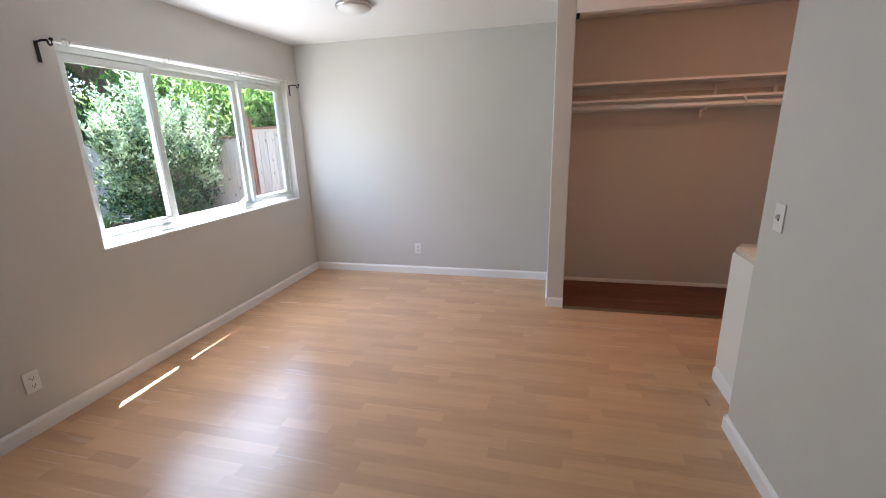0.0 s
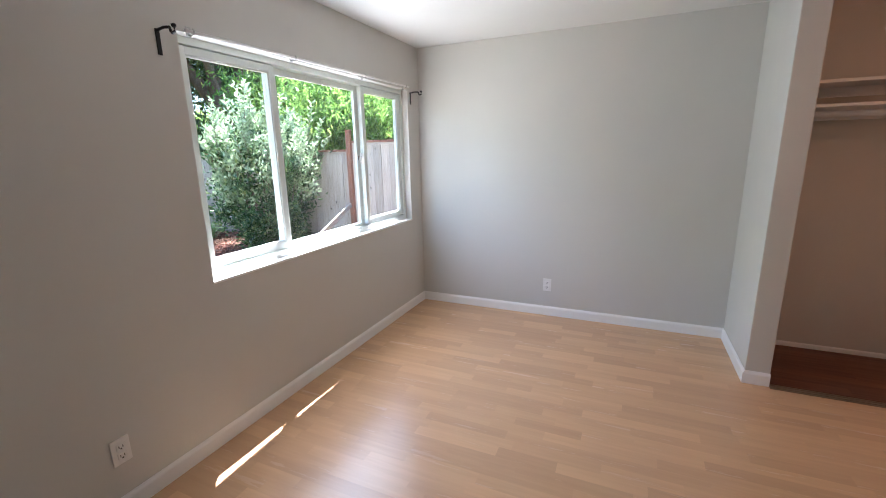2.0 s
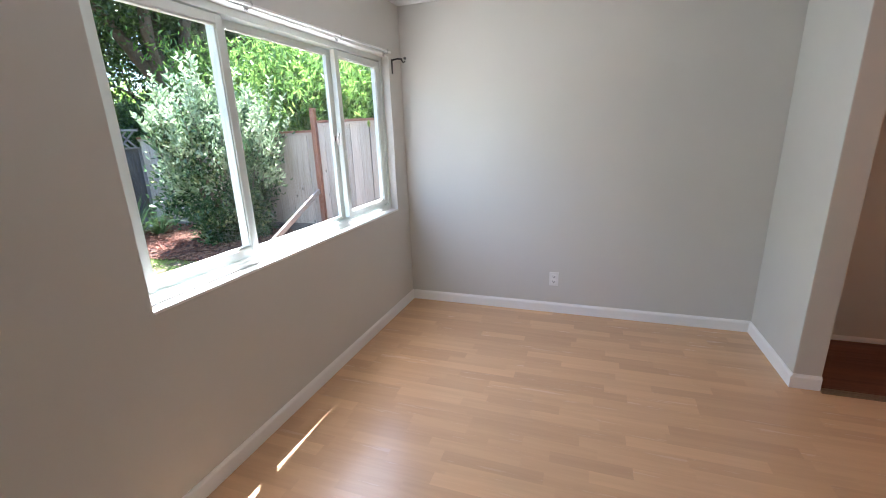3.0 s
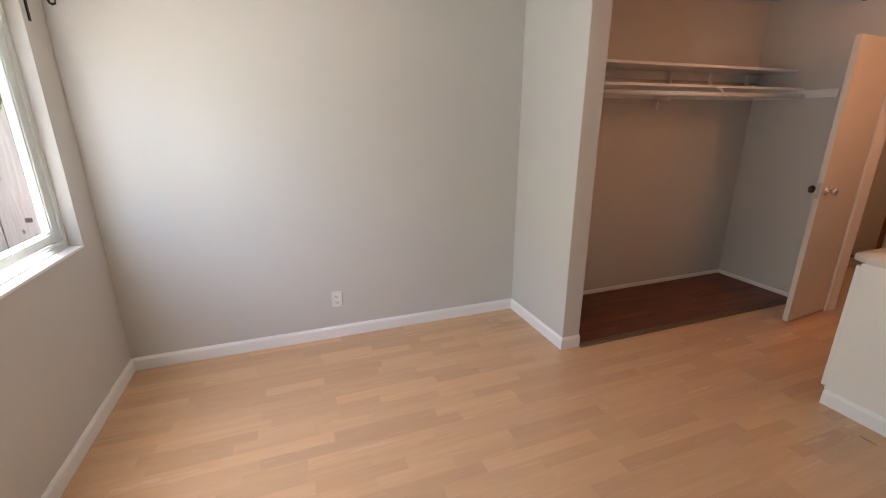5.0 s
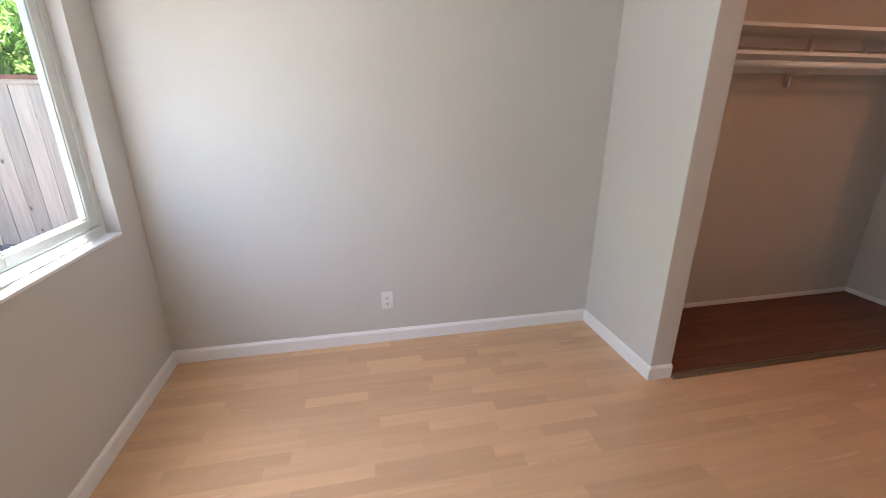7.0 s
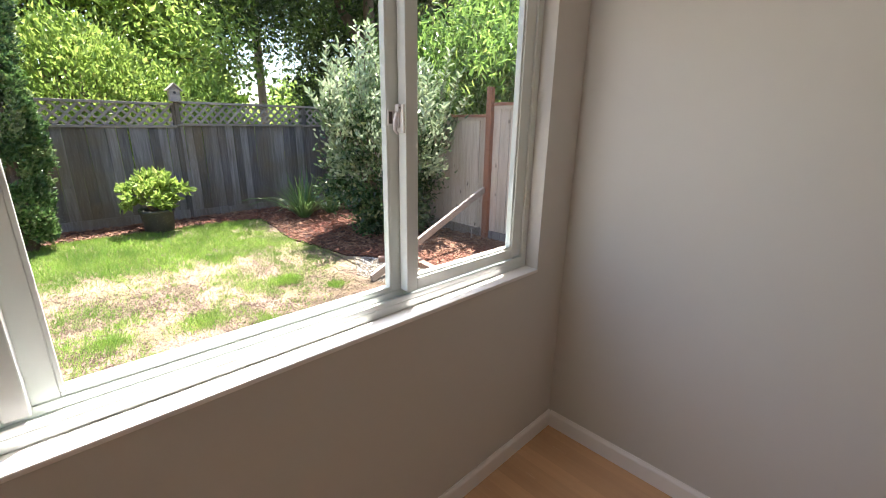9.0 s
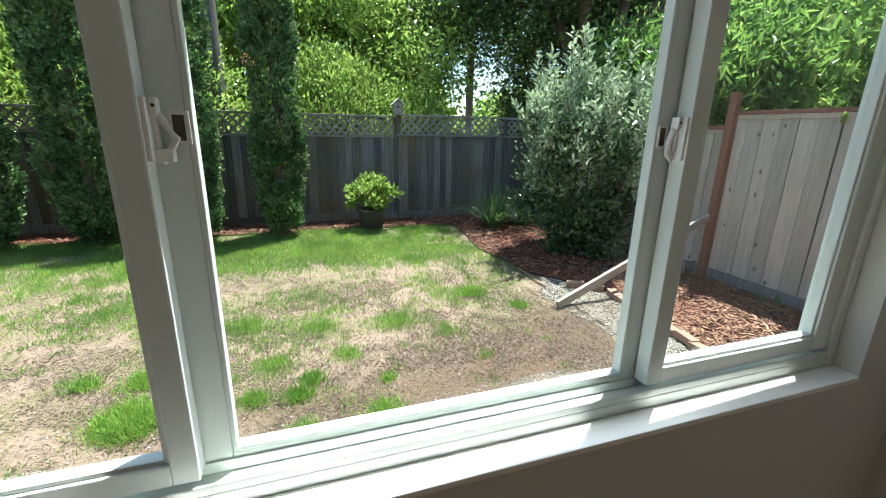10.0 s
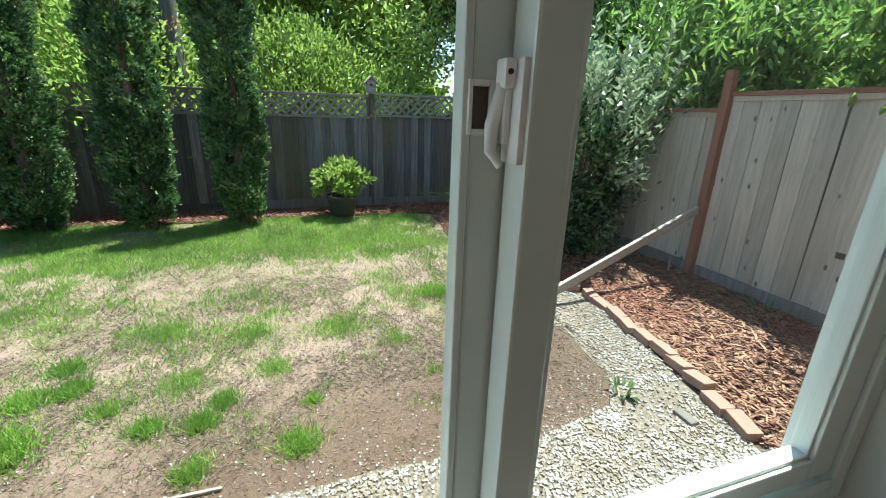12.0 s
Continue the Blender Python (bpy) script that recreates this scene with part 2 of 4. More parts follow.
BRIGHT = foliage("light_leaf", (0.16, 0.27, 0.045), (0.38, 0.5, 0.12), 0.42, 0.45, (0.42, 0.45, 0.12))
FAR_LEAF = foliage("tree_leaf", (0.13, 0.23, 0.045), (0.46, 0.62, 0.16), 0.35, 0.52, (0.56, 0.58, 0.14))
DEEP_LEAF = foliage("oak_leaf", (0.02, 0.045, 0.014), (0.13, 0.21, 0.055), 0.3, 0.3, (0.22, 0.34, 0.08))
STRAP = foliage("strap_leaf", (0.05, 0.11, 0.035), (0.19, 0.3, 0.1), 0.35, 0.3)
POT = plain("dark_planter", (0.06, 0.055, 0.05), 0.6)
SIDING = painted("house_siding", (0.55, 0.52, 0.46), 0.7)
MARBLE = marble()
n = Nodes("mirror_silver")
MIRROR = n.set(Base_Color=(0.86, 0.88, 0.88), Metallic=1.0, Roughness=0.03)
n = Nodes("lamp_glass")
LAMP_GLASS = n.set(Base_Color=(0.75, 0.74, 0.71), Roughness=0.35)


# ---- building helpers ----
def box(bm, a, b, bevel=0.0, turn=None):
    """A box from corner a to corner b, with its edges rounded off; turn: a matrix to lay over it."""
    made = bmesh.ops.create_cube(bm, size=1.0)["verts"]
    lo, hi = Vector(a), Vector(b)
    bmesh.ops.scale(bm, vec=hi - lo, verts=made)
    bmesh.ops.translate(bm, vec=(lo + hi) / 2, verts=made)
    if turn:
        bmesh.ops.transform(bm, matrix=turn, verts=made)
    if bevel:
        edges = list({e for v in made for e in v.link_edges})
        bmesh.ops.bevel(bm, geom=edges, offset=bevel, segments=2, profile=0.6, affect="EDGES")
    return bm


def solid(*boxes, bevel=0.0, turn=None):
    bm = bmesh.new()
    for a, b in boxes:
        box(bm, a, b, bevel, turn)
    return bm


def tube(bm, points, radii, seg=10, cap=True):
    """A round, tapering body along a line of points."""
    points = [Vector(p) for p in points]
    rings = []
    for i, p in enumerate(points):
        way = (points[min(i + 1, len(points) - 1)] - points[max(i - 1, 0)]).normalized()
        side = way.cross((0.0, 0.0, 1.0) if abs(way.z) < 0.9 else (1.0, 0.0, 0.0)).normalized()
        up = side.cross(way)
        r = radii[i] if hasattr(radii, "__len__") else radii
        rings.append([bm.verts.new(p + r * (math.cos(2 * math.pi * k / seg) * side + math.sin(2 * math.pi * k / seg) * up)) for k in range(seg)])
    for a, b in zip(rings, rings[1:]):
        for k in range(seg):
            bm.faces.new((a[k], a[(k + 1) % seg], b[(k + 1) % seg], b[k])).smooth = True
    if cap:
        bm.faces.new(rings[0][::-1])
        bm.faces.new(rings[-1])
    return bm


def lathe(bm, centre, profile, seg=28):
    """A turned body: profile of (radius, height) from the bottom up."""
    rings = []
    for r, z in profile:
        rings.append([bm.verts.new((centre[0] + r * math.cos(2 * math.pi * k / seg), centre[1] + r * math.sin(2 * math.pi * k / seg), centre[2] + z)) for k in range(seg)])
    for a, b in zip(rings, rings[1:]):
        for k in range(seg):
            bm.faces.new((a[k], a[(k + 1) % seg], b[(k + 1) % seg], b[k])).smooth = True
    bm.faces.new(rings[0][::-1])
    bm.faces.new(rings[-1])
    return bm


def mesh_of(name, bm, material):
    bmesh.ops.recalc_face_normals(bm, faces=bm.faces)
    data = bpy.data.meshes.new(name)
    bm.to_mesh(data)
    bm.free()
    data.materials.append(material)
    return data


def base(name, place, label, category, group="", kind=""):
    ob = new(name)
    ob.empty_display_size = 0.1
    ob.location = place
    return tagged(ob, label, category, group, kind)


def hang(ob, parent):
    """Put ob, built in world places, under a thing or a part."""
    ob.parent = parent
    ob.matrix_parent_inverse = parent.matrix_basis.inverted() if parent.parent is None else Matrix()
    return ob


def part(name, bm, material, parent, label=""):
    return tagged(hang(new(name, mesh_of(name, bm, material)), parent), label)


def setting(name, bm, material, label, category):
    return tagged(new(name, mesh_of(name, bm, material)), label, category, "", "structure")


def piece(name, data, parent, m):
    ob = new(name, data)
    hang(ob, parent)
    ob.matrix_basis = m
    return ob


def raw_mesh(name, verts, faces, material, smooth=False):
    """A mesh of many alike faces from arrays."""
    data = bpy.data.meshes.new(name)
    faces = np.asarray(faces, np.int32)
    data.vertices.add(len(verts))
    data.vertices.foreach_set("co", np.asarray(verts, np.float32).ravel())
    data.loops.add(faces.size)
    data.loops.foreach_set("vertex_index", faces.ravel())
    data.polygons.add(len(faces))
    data.polygons.foreach_set("loop_start", np.arange(0, faces.size, faces.shape[1], dtype=np.int32))
    data.polygons.foreach_set("use_smooth", np.full(len(faces), smooth))
    data.update(calc_edges=True)
    data.materials.append(material)
    return data


RNG = np.random.default_rng(7)


def unit(v):
    return v / np.maximum(np.linalg.norm(v, axis=-1, keepdims=True), 1e-6)


def leaf_mesh(name, at, way, length, width, material, fold=0.25):
    """One folded blade for every place, along its way."""
    count = len(at)
    way = unit(way)
    side = unit(np.cross(way, unit(RNG.normal(size=(count, 3)))))
    lift = np.cross(side, way)
    length = (length * RNG.uniform(0.65, 1.35, count))[:, None]
    width = (width * RNG.uniform(0.7, 1.3, count))[:, None]
    mid = at + way * length * 0.45
    verts = np.stack([at, mid + side * width / 2 + lift * width * fold, at + way * length - lift * length * 0.12, mid - side * width / 2 + lift * width * fold], 1).reshape(-1, 3)
    order = np.arange(count)[:, None] * 4
    return raw_mesh(name, verts, np.concatenate([order + (0, 1, 2), order + (0, 2, 3)]), material)


def fine_leaf_mesh(name, at, way, length, width, material):
    """A pointed leaf of six corners for every place, folded along its rib and bent at the tip."""
    count = len(at)
    way = unit(way)
    side = unit(np.cross(way, unit(RNG.normal(size=(count, 3)))))
    lift = np.cross(side, way)
    length = (length * RNG.uniform(0.6, 1.35, count))[:, None]
    half = (width * RNG.uniform(0.7, 1.3, count))[:, None] / 2
    a, b = at + way * length * 0.3, at + way * length * 0.68 - lift * length * 0.05
    verts = np.stack([at, a + side * half + lift * half * 0.4, b + side * half * 0.8 + lift * half * 0.3, at + way * length - lift * length * 0.18, b - side * half * 0.8 + lift * half * 0.3, a - side * half + lift * half * 0.4], 1).reshape(-1, 3)
    order = np.arange(count)[:, None] * 6
    return raw_mesh(name, verts, np.concatenate([order + (0, 1, 2), order + (0, 2, 3), order + (0, 3, 4), order + (0, 4, 5)]).reshape(-1, 3), material)


def lumps_mesh(name, at, size, material, turn=True, smooth=True):
    """Loose bits: a jittered eight-cornered lump at every place."""
    count = len(at)
    corner = np.array([[x, y, z] for x in (-1, 1) for y in (-1, 1) for z in (-1, 1)], float) * 0.5
    verts = corner[None] * (1 + RNG.uniform(-0.3, 0.3, (count, 8, 3))) * size[:, None, :]
    yaw, tip = RNG.uniform(0, 2 * math.pi, count), RNG.normal(0, 0.22, count)
    c, s, ct, st = np.cos(yaw)[:, None], np.sin(yaw)[:, None], np.cos(tip)[:, None], np.sin(tip)[:, None]
    x, y, z = verts[..., 0], verts[..., 1], verts[..., 2]
    x, z = ct * x - st * z, st * x + ct * z
    verts = np.stack([c * x - s * y, s * x + c * y, z], -1) + at[:, None, :]
    sides = np.array([(0, 1, 3, 2), (4, 6, 7, 5), (0, 4, 5, 1), (2, 3, 7, 6), (0, 2, 6, 4), (1, 5, 7, 3)])
    return raw_mesh(name, verts.reshape(-1, 3), (np.arange(count)[:, None, None] * 8 + sides).reshape(-1, 4), material, smooth)


# ---- the room ----
H = 2.42                     # ceiling
W0, W1 = -2.335, -0.215      # window opening along the wall
S0, S1 = 0.873, 2.035        # its sill and head
CX0, CX1 = 2.64, 2.775       # closet pier
NX = 4.985                   # wall with the bathroom door
CD = -0.70                   # front of the closet
SX = 3.53                    # face of the partition beside the vanity
SY = -2.15
BACK = -5.3
D0, D1, DH = -1.48, -0.92, 1.98

setting("wall_window", solid(((-0.142, BACK, -0.32), (0, W0, H)), ((-0.142, W1, -0.32), (0, 0.12, H)), ((-0.14, W0, -0.32), (0, W1, S0 - 0.012)), ((-0.142, W0, S1), (0, W1, H))), WALL, "pale warm grey painted wall around the window", "wall")
setting("wall_far", solid(((0, 0, -0.1), (NX + 0.12, 0.12, H))), WALL, "pale warm grey painted wall behind bedroom and closet", "wall")
setting("closet_pier", solid(((CX0, CD, 0), (CX1, 0, H)), bevel=0.006), WALL, "grey painted end wall of the open closet", "wall")
setting("wall_bathroom", solid(((NX, D1, -0.1), (NX + 0.12, 0, H)), ((NX, SY - 0.12, -0.1), (NX + 0.12, D0, H)), ((NX, D0, DH), (NX + 0.12, D1, H))), WALL, "painted wall with the narrow bathroom doorway", "wall")
setting("wall_partition", solid(((SX, BACK, 0), (SX + 0.12, SY, H)), bevel=0.006), WALL, "pale grey painted partition with a light switch", "wall")
setting("wall_vanity", solid(((SX + 0.12, SY - 0.12, 0), (NX, SY, H))), WALL, "painted wall behind the vanity", "wall")
setting("wall_back", solid(((-0.14, BACK - 0.12, -0.1), (SX + 0.12, BACK, H))), WALL, "plain painted wall closing the bedroom", "wall")
setting("ceiling", solid(((-0.14, BACK - 0.12, H), (NX + 0.12, 0.12, H + 0.1))), CEILING, "white textured ceiling", "ceiling")
setting("closet_header", solid(((CX1, CD, 2.31), (NX, CD + 0.09, H)), bevel=0.004), TRIM, "white header board over the closet opening", "trim")
# bathroom behind the door
setting("wall_bath_end", solid(((6.5, -2.4, -0.1), (6.6, 0.12, H))), WALL, "painted end wall of the bathroom", "wall")
setting("wall_bath_side", solid(((NX + 0.12, 0.02, -0.1), (6.5, 0.12, H)), ((NX + 0.12, -2.4, -0.1), (6.5, -2.3, H))), WALL, "painted side walls of the bathroom", "wall")
setting("ceiling_bath", solid(((NX + 0.12, -2.4, H), (6.6, 0.12, H + 0.1))), CEILING, "white bathroom ceiling", "ceiling")
setting("floor_bath", solid(((NX, -2.4, -0.1), (6.6, 0.12, 0.0))), plain("bath_vinyl", (0.5, 0.4, 0.3), 0.4), "tan vinyl bathroom floor", "floor")
floor = setting("floor", solid(((-0.14, BACK - 0.12, -0.1), (NX, 0.12, -0.004))), SUBFLOOR, "glossy maple strip laminate floor", "floor")


def skirting(name, runs, height=0.085, deep=0.012, label="white painted baseboard along the wall"):
    """Moulded boards: a rounded top on each run of wall (start, end, direction into the room)."""
    for (x0, y0), (x1, y1), (nx, ny) in runs:
        bm = bmesh.new()
        ring = [(0, 0), (deep, 0), (deep, height * 0.78), (deep * 0.75, height * 0.88), (deep * 0.45, height * 0.94), (deep * 0.35, height), (0, height)]
        ends = [[bm.verts.new((x + nx * d, y + ny * d, z)) for d, z in ring] for x, y in ((x0, y0), (x1, y1))]
        for k in range(len(ring)):
            bm.faces.new((ends[0][k], ends[0][(k + 1) % len(ring)], ends[1][(k + 1) % len(ring)], ends[1][k]))
        bm.faces.new(ends[0])
        bm.faces.new(ends[1][::-1])
        setting(name, bm, TRIM, label, "baseboard")


skirting("baseboard", [
    ((0, BACK), (0, 0), (1, 0)), ((0.012, 0), (CX0, 0), (0, -1)), ((CX0, -0.012), (CX0, CD - 0.012), (-1, 0)),
    ((CX0, CD), (CX1, CD), (0, -1)), ((SX, BACK), (SX, SY), (-1, 0)), ((3.64, SY), (3.64, -1.66), (-1, 0)), ((SX - 0.012, SY), (3.628, SY), (0, 1)),
])
skirting("baseboard", [((CX1, 0), (NX, 0), (0, -1)), ((NX, -0.01), (NX, CD - 0.02), (-1, 0))], 0.045, 0.009, "thin white baseboard inside the closet")


# ---- window ----
window = base("window_1", (-0.1, (W0 + W1) / 2, S0), "white three-part sliding window with a lit sill", "window", kind="structure")
M0, M1 = -1.715, -0.845        # inner edges of the sliding sashes
part("window_frame", solid(
    ((-0.14, W0, S0), (-0.06, W0 + 0.032, S1)), ((-0.14, W1 - 0.032, S0), (-0.06, W1, S1)),
    ((-0.14, W0 + 0.032, S1 - 0.035), (-0.06, W1 - 0.032, S1)), ((-0.14, W0 + 0.032, S0), (-0.06, W1 - 0.032, S0 + 0.028)),
    ((-0.065, W0 + 0.032, S0 + 0.028), (-0.06, W1 - 0.032, S0 + 0.046)), ((-0.109, W0 + 0.032, S0 + 0.028), (-0.105, W1 - 0.032, S0 + 0.05)), bevel=0.003), VINYL, window)
part("window_sill", solid(((-0.06, W0, S0 - 0.012), (0.004, W1, S0 + 0.002)), bevel=0.003), TRIM, window, "white painted sill, sunlit")


def sash(name, y0, y1, x0, x1, left, right, z0, z1, rail):
    """A glazed sash with two stiles, two rails, glazing beads and its pane."""
    frame_bm = solid(((x0, y0, z0), (x1, y0 + left, z1)), ((x0, y1 - right, z0), (x1, y1, z1)), ((x0, y0 + left, z0), (x1, y1 - right, z0 + rail)), ((x0, y0 + left, z1 - rail), (x1, y1 - right, z1)), bevel=0.003)
    ob = part(name, frame_bm, VINYL, window)
    gx = (x0 + x1) / 2
    a, b, c, d = y0 + left, y1 - right, z0 + rail, z1 - rail
    part("glazing_bead", solid(((gx - 0.012, a, c), (gx + 0.012, a + 0.008, d)), ((gx - 0.012, b - 0.008, c), (gx + 0.012, b, d)), ((gx - 0.012, a + 0.008, c), (gx + 0.012, b - 0.008, c + 0.008)), ((gx - 0.012, a + 0.008, d - 0.008), (gx + 0.012, b - 0.008, d)), bevel=0.002), VINYL, ob)
    pane = part("pane", solid(((gx - 0.003, a + 0.004, c + 0.004), (gx + 0.003, b - 0.004, d - 0.004))), GLASS, ob, "clear window glass")
    pane.visible_shadow = False
    return ob


Z0, Z1 = S0 + 0.052, S1 - 0.04
left_sash = sash("sliding_sash", W0 + 0.034, M0, -0.104, -0.068, 0.042, 0.038, Z0, Z1, 0.038)
right_sash = sash("sliding_sash", M1, W1 - 0.034, -0.104, -0.068, 0.042, 0.055, Z0, Z1, 0.038)
sash("fixed_sash", -1.75, -0.786, -0.132, -0.109, 0.076, 0.09, S0 + 0.03, Z1, 0.03)


def latch(y, side, owner, keeper_off, swung):
    """A cast sash latch: back plate, capped pivot with a screw, bent lever, foot block and the keeper beside it."""
    x = -0.08
    plate = part("latch_plate", solid(((x - 0.021, y - 0.003, 1.413), (x + 0.008, y + 0.003, 1.492)), bevel=0.0015), PLASTIC, owner)
    part("pivot_cap", solid(((x - 0.019, y + side * 0.008 - 0.005, 1.47), (x - 0.001, y + side * 0.008 + 0.005, 1.492)), bevel=0.003), PLASTIC, plate)
    reach = 0.02 if swung else 0.009
    bm = tube(bmesh.new(), [(x - 0.012, y + side * 0.008, 1.474), (x - 0.014, y + side * (0.006 + reach * 0.4), 1.462), (x - 0.016, y + side * (0.006 + reach), 1.442), (x - 0.014, y + side * (0.006 + reach * (0.5 if swung else 1.1)), 1.422), (x - 0.01, y + side * 0.008, 1.41)], [0.0055, 0.0065, 0.006, 0.005, 0.0035], 10)
    box(bm, (x - 0.019, y + side * 0.006 - 0.003, 1.428), (x - 0.006, y + side * 0.006 + 0.003, 1.472), 0.002)
    part("lever", bm, PLASTIC, plate)
    if swung:
        part("foot_block", solid(((x - 0.022, y + side * 0.012 - 0.011, 1.412), (x - 0.004, y + side * 0.012 + 0.011, 1.428)), bevel=0.002), PLASTIC, plate)
    bm = lathe(bmesh.new(), (0, 0, 0), [(0.0022, 0), (0.0022, 0.0015)], 10)
    bmesh.ops.transform(bm, matrix=Matrix.Translation((x - 0.001, y + side * 0.009, 1.482)) @ Matrix.Rotation(radians(90), 4, "Y"), verts=bm.verts)
    part("screw", bm, SLOT, plate)
    ky = y + side * keeper_off
    part("keeper", solid(((-0.109, ky - 0.012, 1.434), (-0.1045, ky - 0.0085, 1.477)), ((-0.109, ky + 0.006, 1.434), (-0.1045, ky + 0.012, 1.477)), ((-0.109, ky - 0.0085, 1.434), (-0.1045, ky + 0.006, 1.439)), ((-0.109, ky - 0.0085, 1.472), (-0.1045, ky + 0.006, 1.477)), bevel=0.001), PLASTIC, plate)
    # flat dark plate: the slot's shade put into its colour
    part("keeper_recess", solid(((-0.1088, ky - 0.0085, 1.439), (-0.1075, ky + 0.006, 1.472))), plain("keeper_shadow", (0.12, 0.09, 0.075), 0.6), plate)


latch(M0 + 0.003, 1, left_sash, 0.03, True)
latch(M1 - 0.003, -1, right_sash, 0.02, False)

rod = base("curtain_rod", (0.03, (W0 + W1) / 2, 2.045), "thin white curtain rod on small metal hooks above the window", "curtain rod")
part("rod", tube(bmesh.new(), [(0.028, W0 + 0.02, 2.035), (0.028, W1 - 0.02, 2.055)], 0.0075, 12), TRIM, rod)
for y in (-2.28, -1.64, -0.92, -0.3):
    bm = solid(((0.0, y - 0.012, 2.02), (0.004, y + 0.012, 2.06)), bevel=0.001)
    z = 2.035 + 0.02 * (y - W0) / (W1 - W0)
    tube(bm, [(0.002, y, z - 0.012), (0.02, y, z - 0.018), (0.036, y, z - 0.014), (0.042, y, z), (0.036, y, z + 0.012)], 0.004, 8)
    part("hook", bm, STEEL, rod)


def rod_bracket(y, z, way):
    thing = base("curtain_bracket", (0, y, z), "black iron curtain rod bracket screwed to the wall", "bracket", "black brackets beside the window")
    part("wall_plate", solid(((0, y - 0.009, z - 0.07), (0.006, y + 0.009, z + 0.035)), bevel=0.002), BLACK, thing)
    bm = tube(bmesh.new(), [(0.0, y, z + 0.028), (0.05, y, z + 0.034), (0.085, y, z + 0.03)], 0.006, 8)
    tube(bm, [(0.085, y, z + 0.03), (0.09, y, z + 0.012), (0.1, y, z + 0.004), (0.112, y, z + 0.01), (0.114, y, z + 0.026)], 0.0055, 8)
    part("arm", bm, BLACK, thing)
    part("set_screw", lathe(bmesh.new(), (0.112, y, z + 0.026), [(0.004, 0), (0.01, 0.003), (0.01, 0.012), (0.004, 0.015)], 12), BLACK, thing)


rod_bracket(-2.425, 1.985, 1)
rod_bracket(-0.165, 1.985, -1)


# ---- fittings on the walls ----
def wall_plate(place, turn, kind):
    thing = base("outlet" if kind == "outlet" else "light_switch", place, "white double power outlet low on the wall" if kind == "outlet" else "white toggle light switch on the partition", kind)
    turn = Matrix.Translation(place) @ pose(0, 0, 0, 0, 0, turn)
    part("cover", solid(((-0.036, -0.006, -0.058), (0.036, 0, 0.058)), bevel=0.003, turn=turn), PLASTIC, thing)
    if kind == "outlet":
        for z in (-0.021, 0.021):
            face = part("socket_face", solid(((-0.017, -0.009, z - 0.015), (0.017, -0.005, z + 0.015)), bevel=0.003, turn=turn), PLASTIC, thing)
            part("socket_slots", solid(((-0.009, -0.0095, z - 0.004), (-0.006, -0.0088, z + 0.007)), ((0.006, -0.0095, z - 0.004), (0.009, -0.0088, z + 0.006)), ((-0.003, -0.0095, z - 0.012), (0.003, -0.0088, z - 0.006)), turn=turn), SLOT, face)
    else:
        part("toggle", solid(((-0.005, -0.02, -0.004), (0.005, -0.004, 0.012)), bevel=0.002, turn=turn), PLASTIC, thing)
        part("toggle_slot", solid(((-0.007, -0.0068, -0.013), (0.007, -0.0055, 0.013)), turn=turn), SLOT, thing)


wall_plate((0, -2.87, 0.29), 90, "outlet")
wall_plate((1.254, 0, 0.29), 0, "outlet")
wall_plate((SX, -2.3, 1.12), -90, "switch")

dome = base("ceiling_light", (1.2, -1.08, H), "frosted glass dome light on the ceiling, switched off", "ceiling lamp")
part("rim", lathe(bmesh.new(), (1.2, -1.08, H - 0.025), [(0.13, 0), (0.135, 0.008), (0.13, 0.025)], 36), STEEL, dome)
part("shade", lathe(bmesh.new(), (1.2, -1.08, H - 0.062), [(0.01, 0), (0.05, 0.004), (0.09, 0.014), (0.115, 0.028), (0.122, 0.04)], 36), LAMP_GLASS, dome)

# ---- closet ----
closet_floor = setting("closet_floor", solid(((CX1, CD + 0.01, -0.003), (NX, 0, 0.004))), SUBFLOOR, "dark red-brown wooden closet floor", "floor")
track = base("closet_track", (3.9, CD, 0), "worn brown sliding door track across the closet floor", "door track")
part("rail", solid(((CX1, CD - 0.035, 0.0), (NX, CD + 0.02, 0.006)), ((CX1, CD - 0.03, 0.006), (NX, CD - 0.024, 0.014)), ((CX1, CD - 0.004, 0.006), (NX, CD + 0.002, 0.014)), bevel=0.001), plain("track_metal", (0.32, 0.24, 0.17), 0.45, 0.7), track)
for x in (CX1 + 0.012, NX - 0.03):
    guide = base("door_guide", (x, CD + 0.02, 2.31), "small black sliding door stop under the closet header", "door stop", "closet door stops")
    part("stop", solid(((x - 0.012, CD + 0.0, 2.275), (x + 0.012, CD + 0.04, 2.31)), bevel=0.006), BLACK, guide)


def shelf(name, y, z, thick, label):
    thing = base(name, (3.9, y / 2, z), label, "shelf", "closet shelves")
    part("board", solid(((CX1 + 0.002, y, z), (NX - 0.002, -0.002, z + thick)), bevel=0.002), TRIM, thing)
    part("cleat", solid(((CX1 + 0.002, -0.02, z - 0.06), (NX - 0.022, -0.001, z))), TRIM, thing)
    if name == "lower_shelf":
        part("side_cleat", solid(((NX - 0.02, CD + 0.05, z - 0.06), (NX - 0.001, -0.001, z))), TRIM, thing)
    return thing


